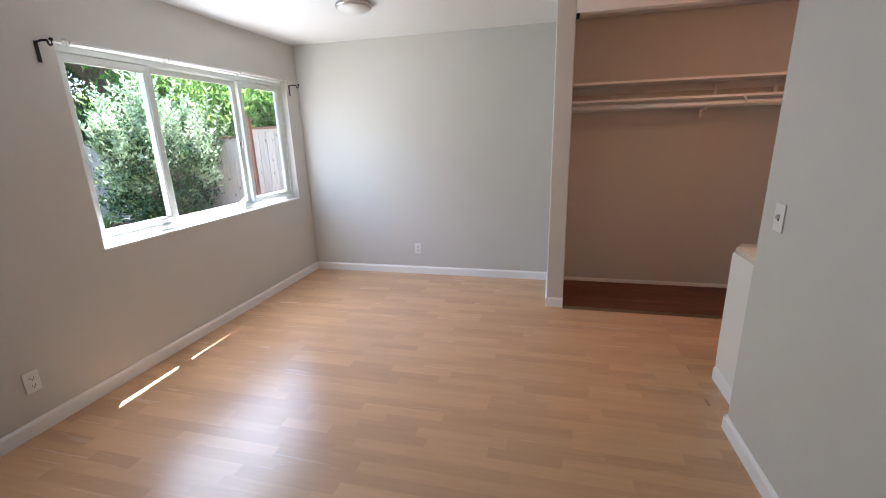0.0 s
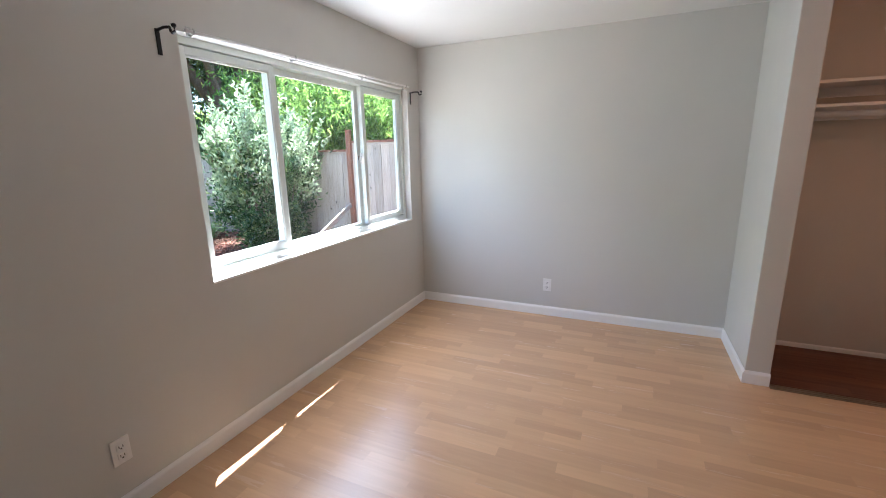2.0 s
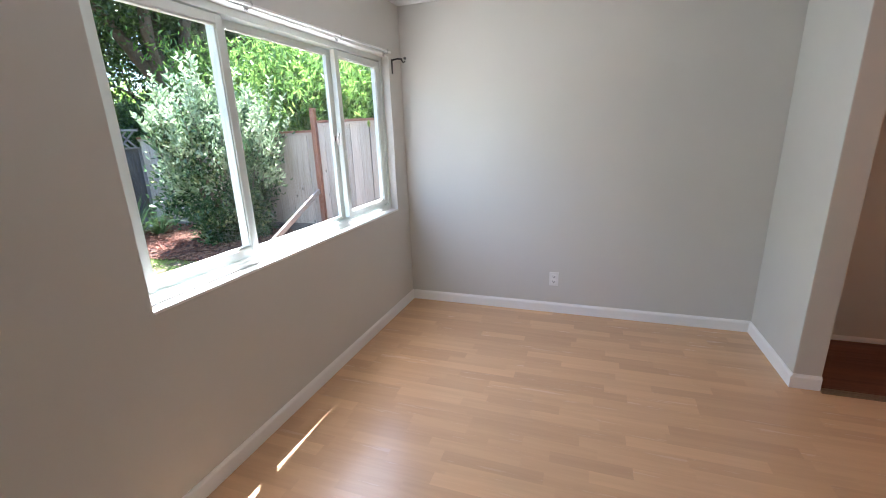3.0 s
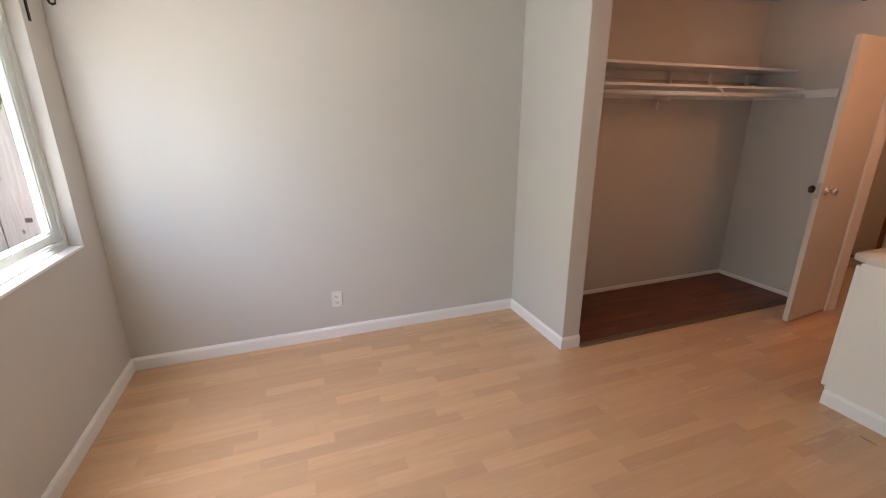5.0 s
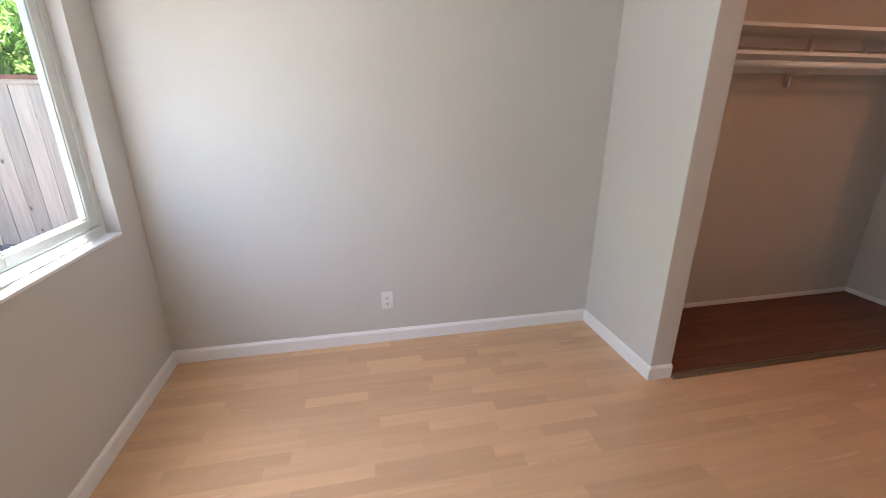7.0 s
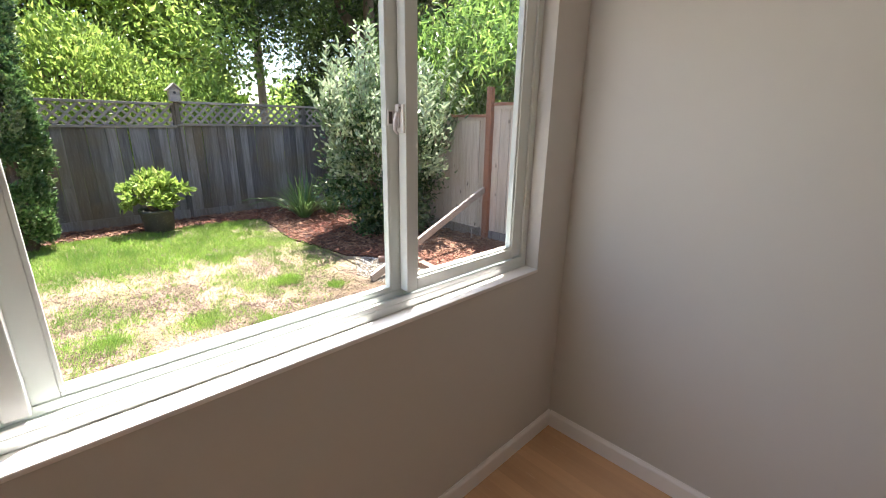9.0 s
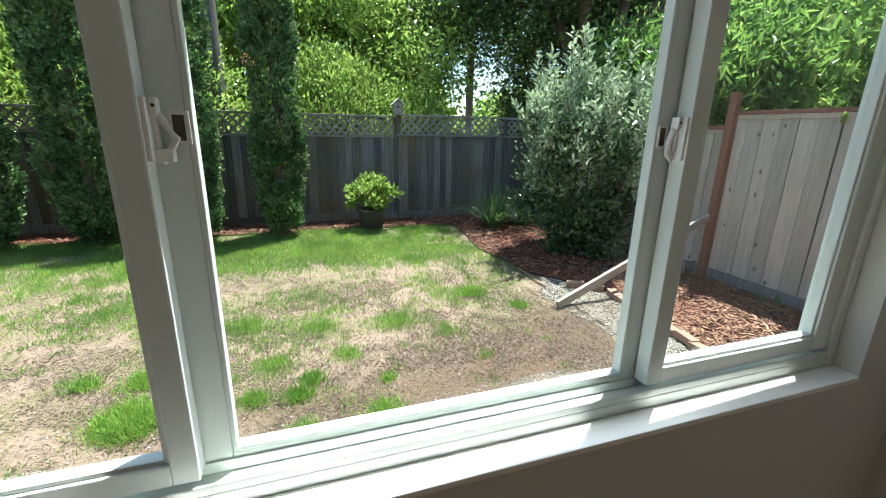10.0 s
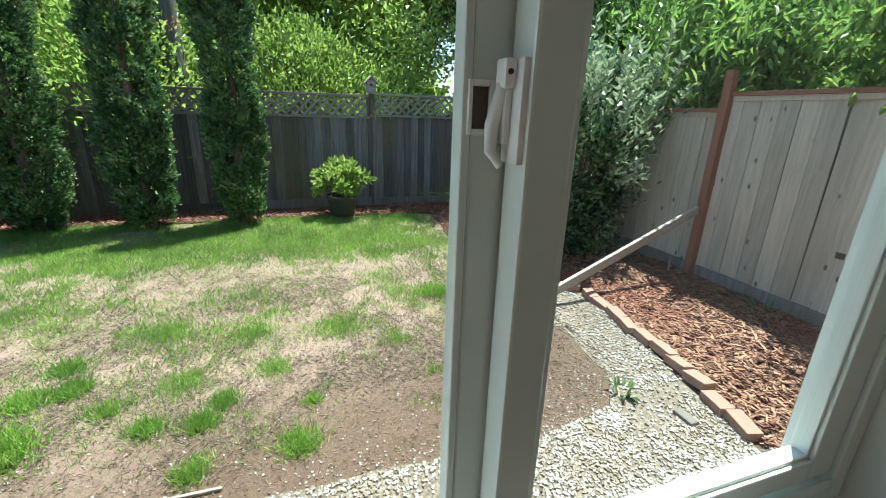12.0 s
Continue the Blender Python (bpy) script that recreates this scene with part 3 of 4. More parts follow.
upper = shelf("upper_shelf", -0.33, 1.845, 0.019, "white painted upper closet shelf, empty")
lower = shelf("lower_shelf", -0.4, 1.70, 0.019, "white painted lower closet shelf above the rod, empty")
for x in (3.96, 4.4, 4.83):
    part("upright", solid(((x - 0.012, -0.045, 1.719), (x + 0.012, -0.02, 1.845)), bevel=0.002), TRIM, upper)
hang_rod = base("closet_rod", (3.9, -0.42, 1.655), "white painted closet hanging rod under the shelf", "closet rod")
part("rod", tube(bmesh.new(), [(CX1, -0.415, 1.655), (NX, -0.415, 1.655)], 0.016, 16), TRIM, hang_rod)
part("rod_hook", tube(bmesh.new(), [(4.05, -0.38, 1.70), (4.05, -0.42, 1.69), (4.05, -0.44, 1.66), (4.05, -0.42, 1.634), (4.05, -0.39, 1.64)], 0.007, 8), TRIM, hang_rod)
part("brace", solid(((3.86, -0.03, 1.56), (3.88, -0.001, 1.64)), ((3.86, -0.14, 1.62), (3.88, -0.02, 1.64)), bevel=0.002), TRIM, hang_rod)

# ---- bathroom door ----
casing = base("door_casing", (NX, (D0 + D1) / 2, 0), "white moulded casing round the bathroom doorway", "door frame", kind="structure")
for name, a, b in (("casing_side", (NX - 0.014, D0 - 0.06, 0), (NX, D0, DH + 0.06)), ("casing_side", (NX - 0.014, D1, 0), (NX, D1 + 0.06, DH + 0.06)), ("casing_head", (NX - 0.014, D0, DH), (NX, D1, DH + 0.06))):
    part(name, solid((a, b), bevel=0.004), TRIM, casing)
for name, a, b in (("jamb", (NX, D0 - 0.001, 0), (NX + 0.12, D0 + 0.016, DH)), ("jamb", (NX, D1 - 0.016, 0), (NX + 0.12, D1 + 0.001, DH)), ("jamb_head", (NX, D0, DH - 0.016), (NX + 0.12, D1, DH))):
    part(name, solid((a, b)), TRIM, casing)
hinge = Vector((NX - 0.018, D1 + 0.01, 0))
free = Vector((4.462, -0.955, 0))
door = base("door_1", hinge, "plain white flush bathroom door standing open", "door", kind="structure")
swing = Matrix.Translation(hinge) @ Matrix.Rotation(math.atan2((free - hinge).y, (free - hinge).x), 4, "Z")
width = (free - hinge).length
part("door_leaf", solid(((0, -0.018, 0.012), (width, 0.018, 1.985)), bevel=0.002, turn=swing), DOOR_PAINT, door)
part("edge_plate", solid(((width - 0.001, -0.011, 0.95), (width + 0.002, 0.011, 1.06)), turn=swing), STEEL, door)
for side in (-1, 1):
    bm = lathe(bmesh.new(), (0, 0, 0), [(0.03, 0), (0.03, 0.004), (0.012, 0.008), (0.011, 0.03), (0.022, 0.036), (0.027, 0.046), (0.026, 0.056), (0.016, 0.063)], 24)
    bmesh.ops.transform(bm, matrix=swing @ Matrix.Translation((width - 0.06, side * 0.018, 1.003)) @ Matrix.Rotation(radians(-90 * side), 4, "X"), verts=bm.verts)
    part("door_knob", bm, BRONZE if side < 0 else CHROME, door)
# tall mirror and door frame on the far bathroom wall
tall = base("tall_mirror", (6.47, -0.75, 0.1), "tall narrow mirror with a thin brown wooden frame", "mirror")
part("mirror_glass", solid(((6.474, -0.49, 0.12), (6.482, -0.03, 1.78))), MIRROR, tall)
wood = plain("mirror_frame_wood", (0.2, 0.1, 0.055), 0.4)
part("mirror_frame", solid(((6.465, -0.52, 0.1), (6.495, -0.49, 1.8)), ((6.465, -0.03, 0.1), (6.495, -0.01, 1.8)), ((6.465, -0.49, 1.78), (6.495, -0.03, 1.8)), ((6.465, -0.49, 0.1), (6.495, -0.03, 0.12)), bevel=0.003), wood, tall)
panel = base("linen_door", (6.48, -0.4, 0), "cream painted frame on the bathroom end wall", "door frame", kind="structure")
part("frame_side", solid(((6.48, -0.64, 0), (6.499, -0.54, 2.06)), bevel=0.004), TRIM, panel)
part("frame_head", solid(((6.48, -0.54, 1.98), (6.499, 0.0, 2.06)), bevel=0.004), TRIM, panel)

# ---- vanity ----
vanity = base("vanity_cabinet", (4.3, -1.9, 0), "white painted vanity cabinet with flush doors", "cabinet")
VX, VF = 3.64, -1.655
part("body", solid(((VX, SY, 0.085), (NX, VF, 0.80)), ((VX, SY, 0.0), (NX, VF - 0.06, 0.085))), CABINET, vanity)
for i in range(3):
    a = VX + 0.004 + i * 0.441
    leaf = part("cabinet_door", solid(((a, VF + 0.002, 0.1), (a + 0.435, VF + 0.022, 0.785)), bevel=0.004), CABINET, vanity)
    bm = lathe(bmesh.new(), (0, 0, 0), [(0.006, 0), (0.006, 0.012), (0.014, 0.018), (0.012, 0.026)], 16)
    bmesh.ops.transform(bm, matrix=Matrix.Translation((a + 0.39, VF + 0.022, 0.7)) @ Matrix.Rotation(radians(-90), 4, "X"), verts=bm.verts)
    part("knob", bm, CHROME, leaf)
counter = base("countertop", (4.3, -1.9, 0.80), "cream marbled vanity top with a moulded oval basin", "countertop")
CY = (-1.86, 4.32)
bm = bmesh.new()
outer, seg = [], 48
for k in range(seg):
    a = 2 * math.pi * k / seg
    c, s = math.cos(a), math.sin(a)
    far = min((0.67 if c > 0 else 0.68) / max(abs(c), 1e-6), (0.262 if s > 0 else 0.288) / max(abs(s), 1e-6))
    outer.append((CY[1] + c * far, CY[0] + s * far, 0.834))
rings = [[bm.verts.new((x, y, 0.80)) for x, y, z in outer], [bm.verts.new((x, y, 0.826)) for x, y, z in outer], [bm.verts.new((CY[1] + (x - CY[1]) * 0.99, CY[0] + (y - CY[0]) * 0.98, 0.836)) for x, y, z in outer]]
for r, z in ((1.06, 0.836), (1.0, 0.832), (0.93, 0.805), (0.75, 0.745), (0.4, 0.715), (0.08, 0.708)):
    rings.append([bm.verts.new((CY[1] + 0.235 * r * math.cos(2 * math.pi * k / seg), CY[0] + 0.01 + 0.175 * r * math.sin(2 * math.pi * k / seg), z)) for k in range(seg)])
for a, b in zip(rings, rings[1:]):
    for k in range(seg):
        bm.faces.new((a[k], a[(k + 1) % seg], b[(k + 1) % seg], b[k])).smooth = True
bm.faces.new(rings[-1])
part("top", bm, MARBLE, counter)
part("backsplash", solid(((SX + 0.13, SY, 0.837), (NX - 0.002, SY + 0.02, 0.92)), bevel=0.004), MARBLE, counter)
part("drain", lathe(bmesh.new(), (CY[1], CY[0] + 0.01, 0.709), [(0.022, 0), (0.024, 0.003), (0.015, 0.006)], 20), CHROME, counter)
part("overflow", lathe(bmesh.new(), (CY[1], CY[0] + 0.165, 0.79), [(0.005, 0), (0.007, 0.006)], 10), SLOT, counter)
tap = base("faucet", (CY[1], SY + 0.1, 0.836), "chrome basin faucet with two lever handles", "faucet")
part("spout", tube(bmesh.new(), [(CY[1], SY + 0.09, 0.835), (CY[1], SY + 0.09, 0.89), (CY[1], SY + 0.11, 0.925), (CY[1], SY + 0.16, 0.93), (CY[1], SY + 0.21, 0.905)], [0.02, 0.017, 0.015, 0.013, 0.011], 14), CHROME, tap)
for dx in (-0.1, 0.1):
    bm = lathe(bmesh.new(), (CY[1] + dx, SY + 0.09, 0.835), [(0.024, 0), (0.022, 0.02), (0.016, 0.035), (0.014, 0.045)], 18)
    tube(bm, [(CY[1] + dx, SY + 0.09, 0.876), (CY[1] + dx + dx * 0.4, SY + 0.115, 0.88), (CY[1] + dx + dx * 0.7, SY + 0.14, 0.876)], [0.009, 0.008, 0.006], 8)
    part("handle", bm, CHROME, tap)
# unidentified small item, shaped by its outline only
vanity_item = base("thin_handled_item", (3.95, -2.0, 0.836), "dark thin-handled item lying at the edge of the vanity top", "toiletry")
part("handle", tube(bmesh.new(), [(3.86, -1.93, 0.842), (3.93, -1.99, 0.844)], 0.004, 8), BLACK, vanity_item)
part("head", tube(bmesh.new(), [(3.925, -1.985, 0.848), (3.955, -2.01, 0.85), (3.985, -2.035, 0.85)], [0.008, 0.014, 0.01], 10), CHROME, vanity_item)
cabinet_mirror = base("medicine_cabinet", (NX, -1.86, 1.2), "small mirrored medicine cabinet in a white frame", "mirror")
part("cabinet_frame", solid(((NX - 0.03, -1.62, 1.2), (NX - 0.001, -1.6, 1.85)), ((NX - 0.03, -2.1, 1.2), (NX - 0.001, -2.08, 1.85)), ((NX - 0.03, -2.08, 1.2), (NX - 0.001, -1.62, 1.22)), ((NX - 0.03, -2.08, 1.83), (NX - 0.001, -1.62, 1.85)), bevel=0.003), TRIM, cabinet_mirror)
part("mirror_glass", solid(((NX - 0.024, -2.08, 1.22), (NX - 0.016, -1.62, 1.83))), MIRROR, cabinet_mirror)
bar = base("vanity_lamp", (4.25, SY, 2.12), "warm vanity light on the wall over the basin", "wall lamp")
part("back_plate", solid(((4.1, SY, 2.07), (4.4, SY + 0.025, 2.17)), bevel=0.006), CHROME, bar)
part("arm", tube(bmesh.new(), [(4.25, SY + 0.02, 2.2), (4.25, SY + 0.17, 2.22)], 0.008, 10), CHROME, bar)


# ---- laminate strips ----
def strip_rows(x0, x1, y0, y1, wide, lengths):
    y = y1
    while y > y0 + 0.002:
        x = x0 - RNG.uniform(0, lengths[0])
        low = max(y - wide, y0)
        while x < x1 - 0.02:
            end = min(x + RNG.uniform(*lengths), x1)
            a = max(x, x0)
            if end - a > 0.02:
                yield a, end, low, y
            x = end
        y -= wide


def strip_box(a, b, c, d, z):
    g = 0.0
    return [(a + g, c + g, z - 0.006), (b - g, c + g, z - 0.006), (b - g, d - g, z - 0.006), (a + g, d - g, z - 0.006), (a + g, c + g, z), (b - g, c + g, z), (b - g, d - g, z), (a + g, d - g, z)]


CUBE = np.array([(0, 3, 2, 1), (4, 5, 6, 7), (0, 1, 5, 4), (1, 2, 6, 5), (2, 3, 7, 6), (3, 0, 4, 7)])


def lay_strips():
    rest, singles = [], 0
    rows = list(strip_rows(0.0, CX0, CD, 0.0, 0.07, (0.26, 0.6))) + list(strip_rows(0.0, SX, BACK, CD, 0.07, (0.26, 0.6))) + list(strip_rows(SX, NX, SY, CD - 0.036, 0.07, (0.26, 0.6)))
    for a, b, c, d in rows:
        if -2.75 < c < -0.7 and 0.15 < (a + b) / 2 < 3.1 and singles < 300:
            piece("floor_strip", raw_mesh("floor_strip", strip_box((a - b) / 2, (b - a) / 2, (c - d) / 2, (d - c) / 2, 0.0), CUBE, STRIP), floor, Matrix.Translation(((a + b) / 2, (c + d) / 2, 0.0)))
            singles += 1
        else:
            rest.append(strip_box(a, b, c, d, 0.0))
    verts = np.array(rest).reshape(-1, 3)
    ob = new("floor_strips_beyond", raw_mesh("floor_strips_beyond", verts, (np.arange(len(rest))[:, None, None] * 8 + CUBE).reshape(-1, 4), STRIP_REST))
    tagged(hang(ob, floor), "", "", "", "stuff")
    for a, b, c, d in strip_rows(CX1, NX, CD + 0.02, -0.009, 0.082, (0.6, 1.4)):
        piece("closet_board", raw_mesh("closet_board", strip_box((a - b) / 2, (b - a) / 2, (c - d) / 2, (d - c) / 2, 0.006), CUBE, REDWOOD), closet_floor, Matrix.Translation(((a + b) / 2, (c + d) / 2, 0.004)))


# ---- house outside ----
GZ = -0.30                   # level of the garden
setting("house_wall", solid(((-0.156, BACK - 2.5, GZ - 0.1), (-0.143, W0 - 0.002, 2.5)), ((-0.156, W1 + 0.002, GZ - 0.1), (-0.143, 5.0, 2.5)), ((-0.156, W0 - 0.002, GZ - 0.1), (-0.143, W1 + 0.002, S0 - 0.13)), ((-0.156, W0 - 0.002, S1), (-0.143, W1 + 0.002, 2.5))), SIDING, "painted siding of the house outside the window", "wall")
bm = bmesh.new()
edge = [(-0.317 - 0.039 * (y + 1.69), y) for y in (-5.6, 5.0)] + [(7.2, 5.0), (7.2, -5.6)]
ring = [[bm.verts.new((x, y, z)) for x, y in edge] for z in (2.53, 2.68)]
bm.faces.new(ring[0]), bm.faces.new(ring[1])
for k in range(4):
    bm.faces.new((ring[0][k], ring[0][(k + 1) % 4], ring[1][(k + 1) % 4], ring[1][k]))
setting("roof", bm, SIDING, "low roof with a short eave over the window", "roof")

# ---- ground ----
from mathutils.geometry import tessellate_polygon

FX, FY = -7.7, 3.3           # planes of the back fence and the side fence
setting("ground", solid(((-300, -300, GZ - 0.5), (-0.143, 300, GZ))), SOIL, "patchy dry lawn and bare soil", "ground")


def slab(name, outline, low, high, material, label, category):
    """A thin bed with a wavering outline."""
    bm = bmesh.new()
    ring = []
    for i, p in enumerate(outline):
        a, b = Vector(p), Vector(outline[(i + 1) % len(outline)])
        steps = max(2, int((b - a).length / 0.16))
        for k in range(steps):
            q = a.lerp(b, k / steps)
            wob = 0.06 * noise.noise(Vector((q.x * 2.1, q.y * 2.1, 3.0))) if 0 < k else 0
            ring.append((q.x + wob, q.y + wob))
    bottom = [bm.verts.new((x, y, low)) for x, y in ring]
    top = [bm.verts.new((x, y, high)) for x, y in ring]
    for k in range(len(ring)):
        j = (k + 1) % len(ring)
        bm.faces.new((bottom[k], bottom[j], top[j], top[k]))
    for tri in tessellate_polygon([[Vector((x, y, 0)) for x, y in ring]]):
        bm.faces.new([top[k] for k in tri])
    return setting(name, bm, material, label, category)


GRAVEL = [(-0.16, -7.0), (-0.16, 1.22), (-0.95, 1.3), (-1.85, 1.5), (-3.1, 1.72), (-3.9, 1.3), (-3.15, 0.9), (-2.35, 1.05), (-1.8, 0.98), (-1.52, 0.75), (-1.42, 0.2), (-1.45, -1.5), (-1.5, -7.0)]
MULCH = [(-0.16, 1.28), (-0.16, FY), (FX, FY), (FX, -9.0), (-7.1, -9.0), (-6.95, -3.0), (-6.95, 0.0), (-6.85, 1.2), (-5.2, 1.0), (-3.9, 1.2), (-3.1, 1.78), (-1.85, 1.56), (-0.95, 1.36)]
slab("gravel_path", GRAVEL, GZ - 0.02, GZ + 0.004, GRAVEL_BED, "pale gravel strip beside the house", "gravel")
slab("mulch_border", MULCH, GZ - 0.02, GZ + 0.02, MULCH_BED, "red-brown bark mulch bed along the fences", "mulch")




def inside(points, outline):
    x, y = points[:, 0], points[:, 1]
    hit = np.zeros(len(points), bool)
    for (xa, ya), (xb, yb) in zip(outline, outline[1:] + outline[:1]):
        cross = ((ya > y) != (yb > y)) & (x < (xb - xa) * (y - ya) / ((yb - ya) or 1e-9) + xa)
        hit ^= cross
    return hit


def sprinkle(count, lo, hi, outline):
    p = RNG.uniform(lo, hi, (count, 2))
    return p[inside(p, outline)]


def stuff(name, data, label, category):
    return tagged(new(name, data), label, category, "", "stuff")


p = np.concatenate([sprinkle(25000, (-1.7, -3.4), (-0.2, 1.4), GRAVEL), sprinkle(19000, (-4.0, 0.0), (-0.2, 1.75), GRAVEL)])
strays = np.stack([-1.38 - RNG.exponential(0.13, 1500), RNG.uniform(-3.5, 0.9, 1500)], 1)
rim = RNG.normal((-1.75, 0.75), (0.35, 0.22), (500, 2))
p = np.concatenate([p, strays, rim])
bare = np.array([noise.noise(Vector((x * 1.7, y * 1.7, 12.0))) + 0.6 * noise.noise(Vector((x * 5, y * 5, 2.0))) for x, y in p])
p = p[RNG.uniform(0, 1, len(p)) < np.clip(0.85 - 1.8 * np.maximum(bare - 0.05, 0), 0.12, 1)]
size = RNG.uniform(0.007, 0.017, (len(p), 1)) * np.where(inside(p, GRAVEL), 1, 0.65)[:, None] * RNG.uniform((0.8, 0.7, 0.6), (1.25, 1.1, 1.0), (len(p), 3))
stuff("gravel_stones", lumps_mesh("gravel_stones", np.c_[p, (GZ + np.where(inside(p, GRAVEL), 0.008, 0.003))], size, PEBBLES, smooth=False), "pale cream and grey pebbles of the gravel strip", "gravel")
p = np.concatenate([sprinkle(19000, (-3.6, 1.2), (-0.2, FY), MULCH), sprinkle(7000, (FX, 0.9), (-3.4, FY), MULCH), sprinkle(5000, (FX, -8), (-6.8, 1.2), MULCH)])
size = RNG.uniform((0.02, 0.006, 0.003), (0.085, 0.02, 0.012), (len(p), 3))
stuff("mulch_chips", lumps_mesh("mulch_chips", np.c_[p, GZ + 0.022 + RNG.uniform(0, 0.025, len(p))], size, CHIPS, smooth=False), "red-brown and tan bark chips", "mulch")


# ---- lawn ----
def patchiness(p):
    """How thick the grass stands: lush towards the back fence, breaking up into patches nearer the house."""
    coarse = np.array([noise.noise(Vector((x * 0.8, y * 0.8, 5.0))) + 0.7 * noise.noise(Vector((x * 2.4, y * 2.4, 9.0))) + 0.45 * noise.noise(Vector((x * 7.0, y * 7.0, 4.0))) for x, y in p])
    lush = np.clip((-p[:, 0] - 3.3) / 1.5 + coarse * 0.45, 0, 1)
    near = np.clip((-p[:, 0] - 1.6) / 1.6, 0, 1) * np.clip(1.6 - p[:, 1] - 0.5 * np.maximum(p[:, 0] + 4.5, 0), 0, 1)
    return np.clip(lush * np.clip(0.9 + coarse * 1.1, 0.25, 1.1) + (1 - lush) * np.clip((coarse - 0.08) * 1.5, 0, 0.5), 0, 1) * near


p = RNG.uniform((-6.98, -9.0), (-1.5, 1.3), (300000, 2))
p = p[~inside(p, MULCH) & ~inside(p, GRAVEL)]
thick = patchiness(p)
grown = RNG.uniform(0, 1, len(p)) < thick * 0.85 + 0.012
g, tall_g = p[grown], thick[grown]
tufts, rise = [], []
for x, y, r, k, h in ((-2.09, -2.62, 0.2, 1500, 0.9), (-2.62, -2.46, 0.12, 420, 0.6), (-2.56, -2.68, 0.15, 420, 0.6), (-2.62, -3.05, 0.11, 300, 0.5), (-2.11, -1.93, 0.11, 300, 0.5), (-2.08, -1.65, 0.1, 340, 0.6), (-2.25, -1.55, 0.09, 260, 0.6), (-2.11, -1.03, 0.06, 120, 0.5), (-2.9, -2.6, 0.12, 340, 0.6), (-2.52, -1.84, 0.17, 330, 0.3), (-1.76, -1.11, 0.13, 460, 0.5), (-1.7, -1.63, 0.09, 280, 0.5), (-2.55, -1.29, 0.16, 300, 0.3), (-3.0, -0.8, 0.22, 480, 0.4), (-3.3, -2.1, 0.22, 400, 0.4), (-3.1, -1.45, 0.2, 360, 0.3), (-3.5, 0.2, 0.16, 420, 0.8), (-2.7, -0.35, 0.12, 150, 0.3), (-2.35, -2.2, 0.1, 200, 0.4), (-3.05, 0.55, 0.12, 260, 0.4)):
    tufts.append(RNG.normal((x, y), r * 0.45, (int(k * 1.5), 2)))
    rise.append(np.full(int(k * 1.5), h * 0.75))
for w in RNG.uniform((-4.4, -5.5), (-1.75, 0.5), (170, 2)):
    tufts.append(RNG.normal(w, 0.035, (24, 2)))
    rise.append(np.full(24, 0.2))
t = np.concatenate(tufts)
g, tall_g = np.concatenate([g, t]), np.concatenate([tall_g * 0.55, np.concatenate(rise)])
way = np.c_[RNG.normal(0, 0.65, (len(g), 2)), np.ones(len(g))]
stuff("lawn_grass", leaf_mesh("lawn_grass", np.c_[g, np.full(len(g), GZ)], way, 0.03 + 0.07 * tall_g, np.full(len(g), 0.0055), GRASS, 0.1), "green lawn grass, thick at the back and in tufts nearer", "grass")
p = np.concatenate([RNG.uniform((-6.5, -6.0), (-1.45, 1.1), (70000, 2)), np.stack([RNG.triangular(-5.2, -1.9, -1.42, 90000), np.clip(RNG.normal(-1.3, 1.7, 90000), -7, 1.1)], 1)])
p = p[~inside(p, MULCH)]
keep = np.array([noise.noise(Vector((x * 1.4, y * 1.4, 21.0))) + 0.9 * noise.noise(Vector((x * 6, y * 6, 3.0))) for x, y in p])
p = p[RNG.uniform(0, 1, len(p)) < np.clip(0.55 + keep * 1.2, 0.15, 1) * np.clip((-1.0 - p[:, 0]) / 1.4, 0.5, 1)]
way = np.c_[RNG.normal(0, 1, (len(p), 2)), np.abs(RNG.normal(0, 0.3, len(p))) + 0.05]
stuff("dry_grass", leaf_mesh("dry_grass", np.c_[p, np.full(len(p), GZ + 0.002)], way, np.full(len(p), 0.034), np.full(len(p), 0.004), DRY, 0.1), "short straw-coloured dead grass", "grass")
p = RNG.uniform((-4.6, -4.5), (-1.45, 1.2), (18000, 2))
p = p[~inside(p, MULCH) & ~inside(p, GRAVEL)]
p = p[RNG.uniform(0, 1, len(p)) < np.clip((p[:, 0] + 4.8) / 2.6, 0, 1) ** 1.5]
size = RNG.uniform(0.003, 0.008, (len(p), 1)) * RNG.uniform((0.8, 0.7, 0.4), (1.5, 1.2, 0.7), (len(p), 3))
stuff("soil_crumbs", lumps_mesh("soil_crumbs", np.c_[p, GZ + size[:, 2] * 0.35], size, CLODS, smooth=False), "loose crumbs of dry brown soil on the thin lawn", "soil")
p = RNG.uniform((-3.2, -4.0), (-1.5, 1.0), (420, 2))
p = p[~inside(p, GRAVEL) & (RNG.uniform(0, 1, 420) < np.clip((p[:, 0] + 3.3) / 1.6, 0, 1))]
size = RNG.uniform(0.005, 0.012, (len(p), 1)) * RNG.uniform((0.8, 0.7, 0.5), (1.3, 1.1, 0.8), (len(p), 3))
stuff("stray_pebbles", lumps_mesh("stray_pebbles", np.c_[p, np.full(len(p), GZ + 0.003)], size, CHALK), "pale pebbles scattered over the bare soil", "gravel")
stick = base("edging_stick", (-1.57, -2.2, GZ), "thin pale strip of wood lying along the gravel", "wood strip")
part("strip", solid(((-0.008, -0.76, 0.004), (0.009, 0.76, 0.02)), bevel=0.003, turn=pose(-1.572, -2.23, GZ, 0, 0, -0.7)), LATTICE, stick)


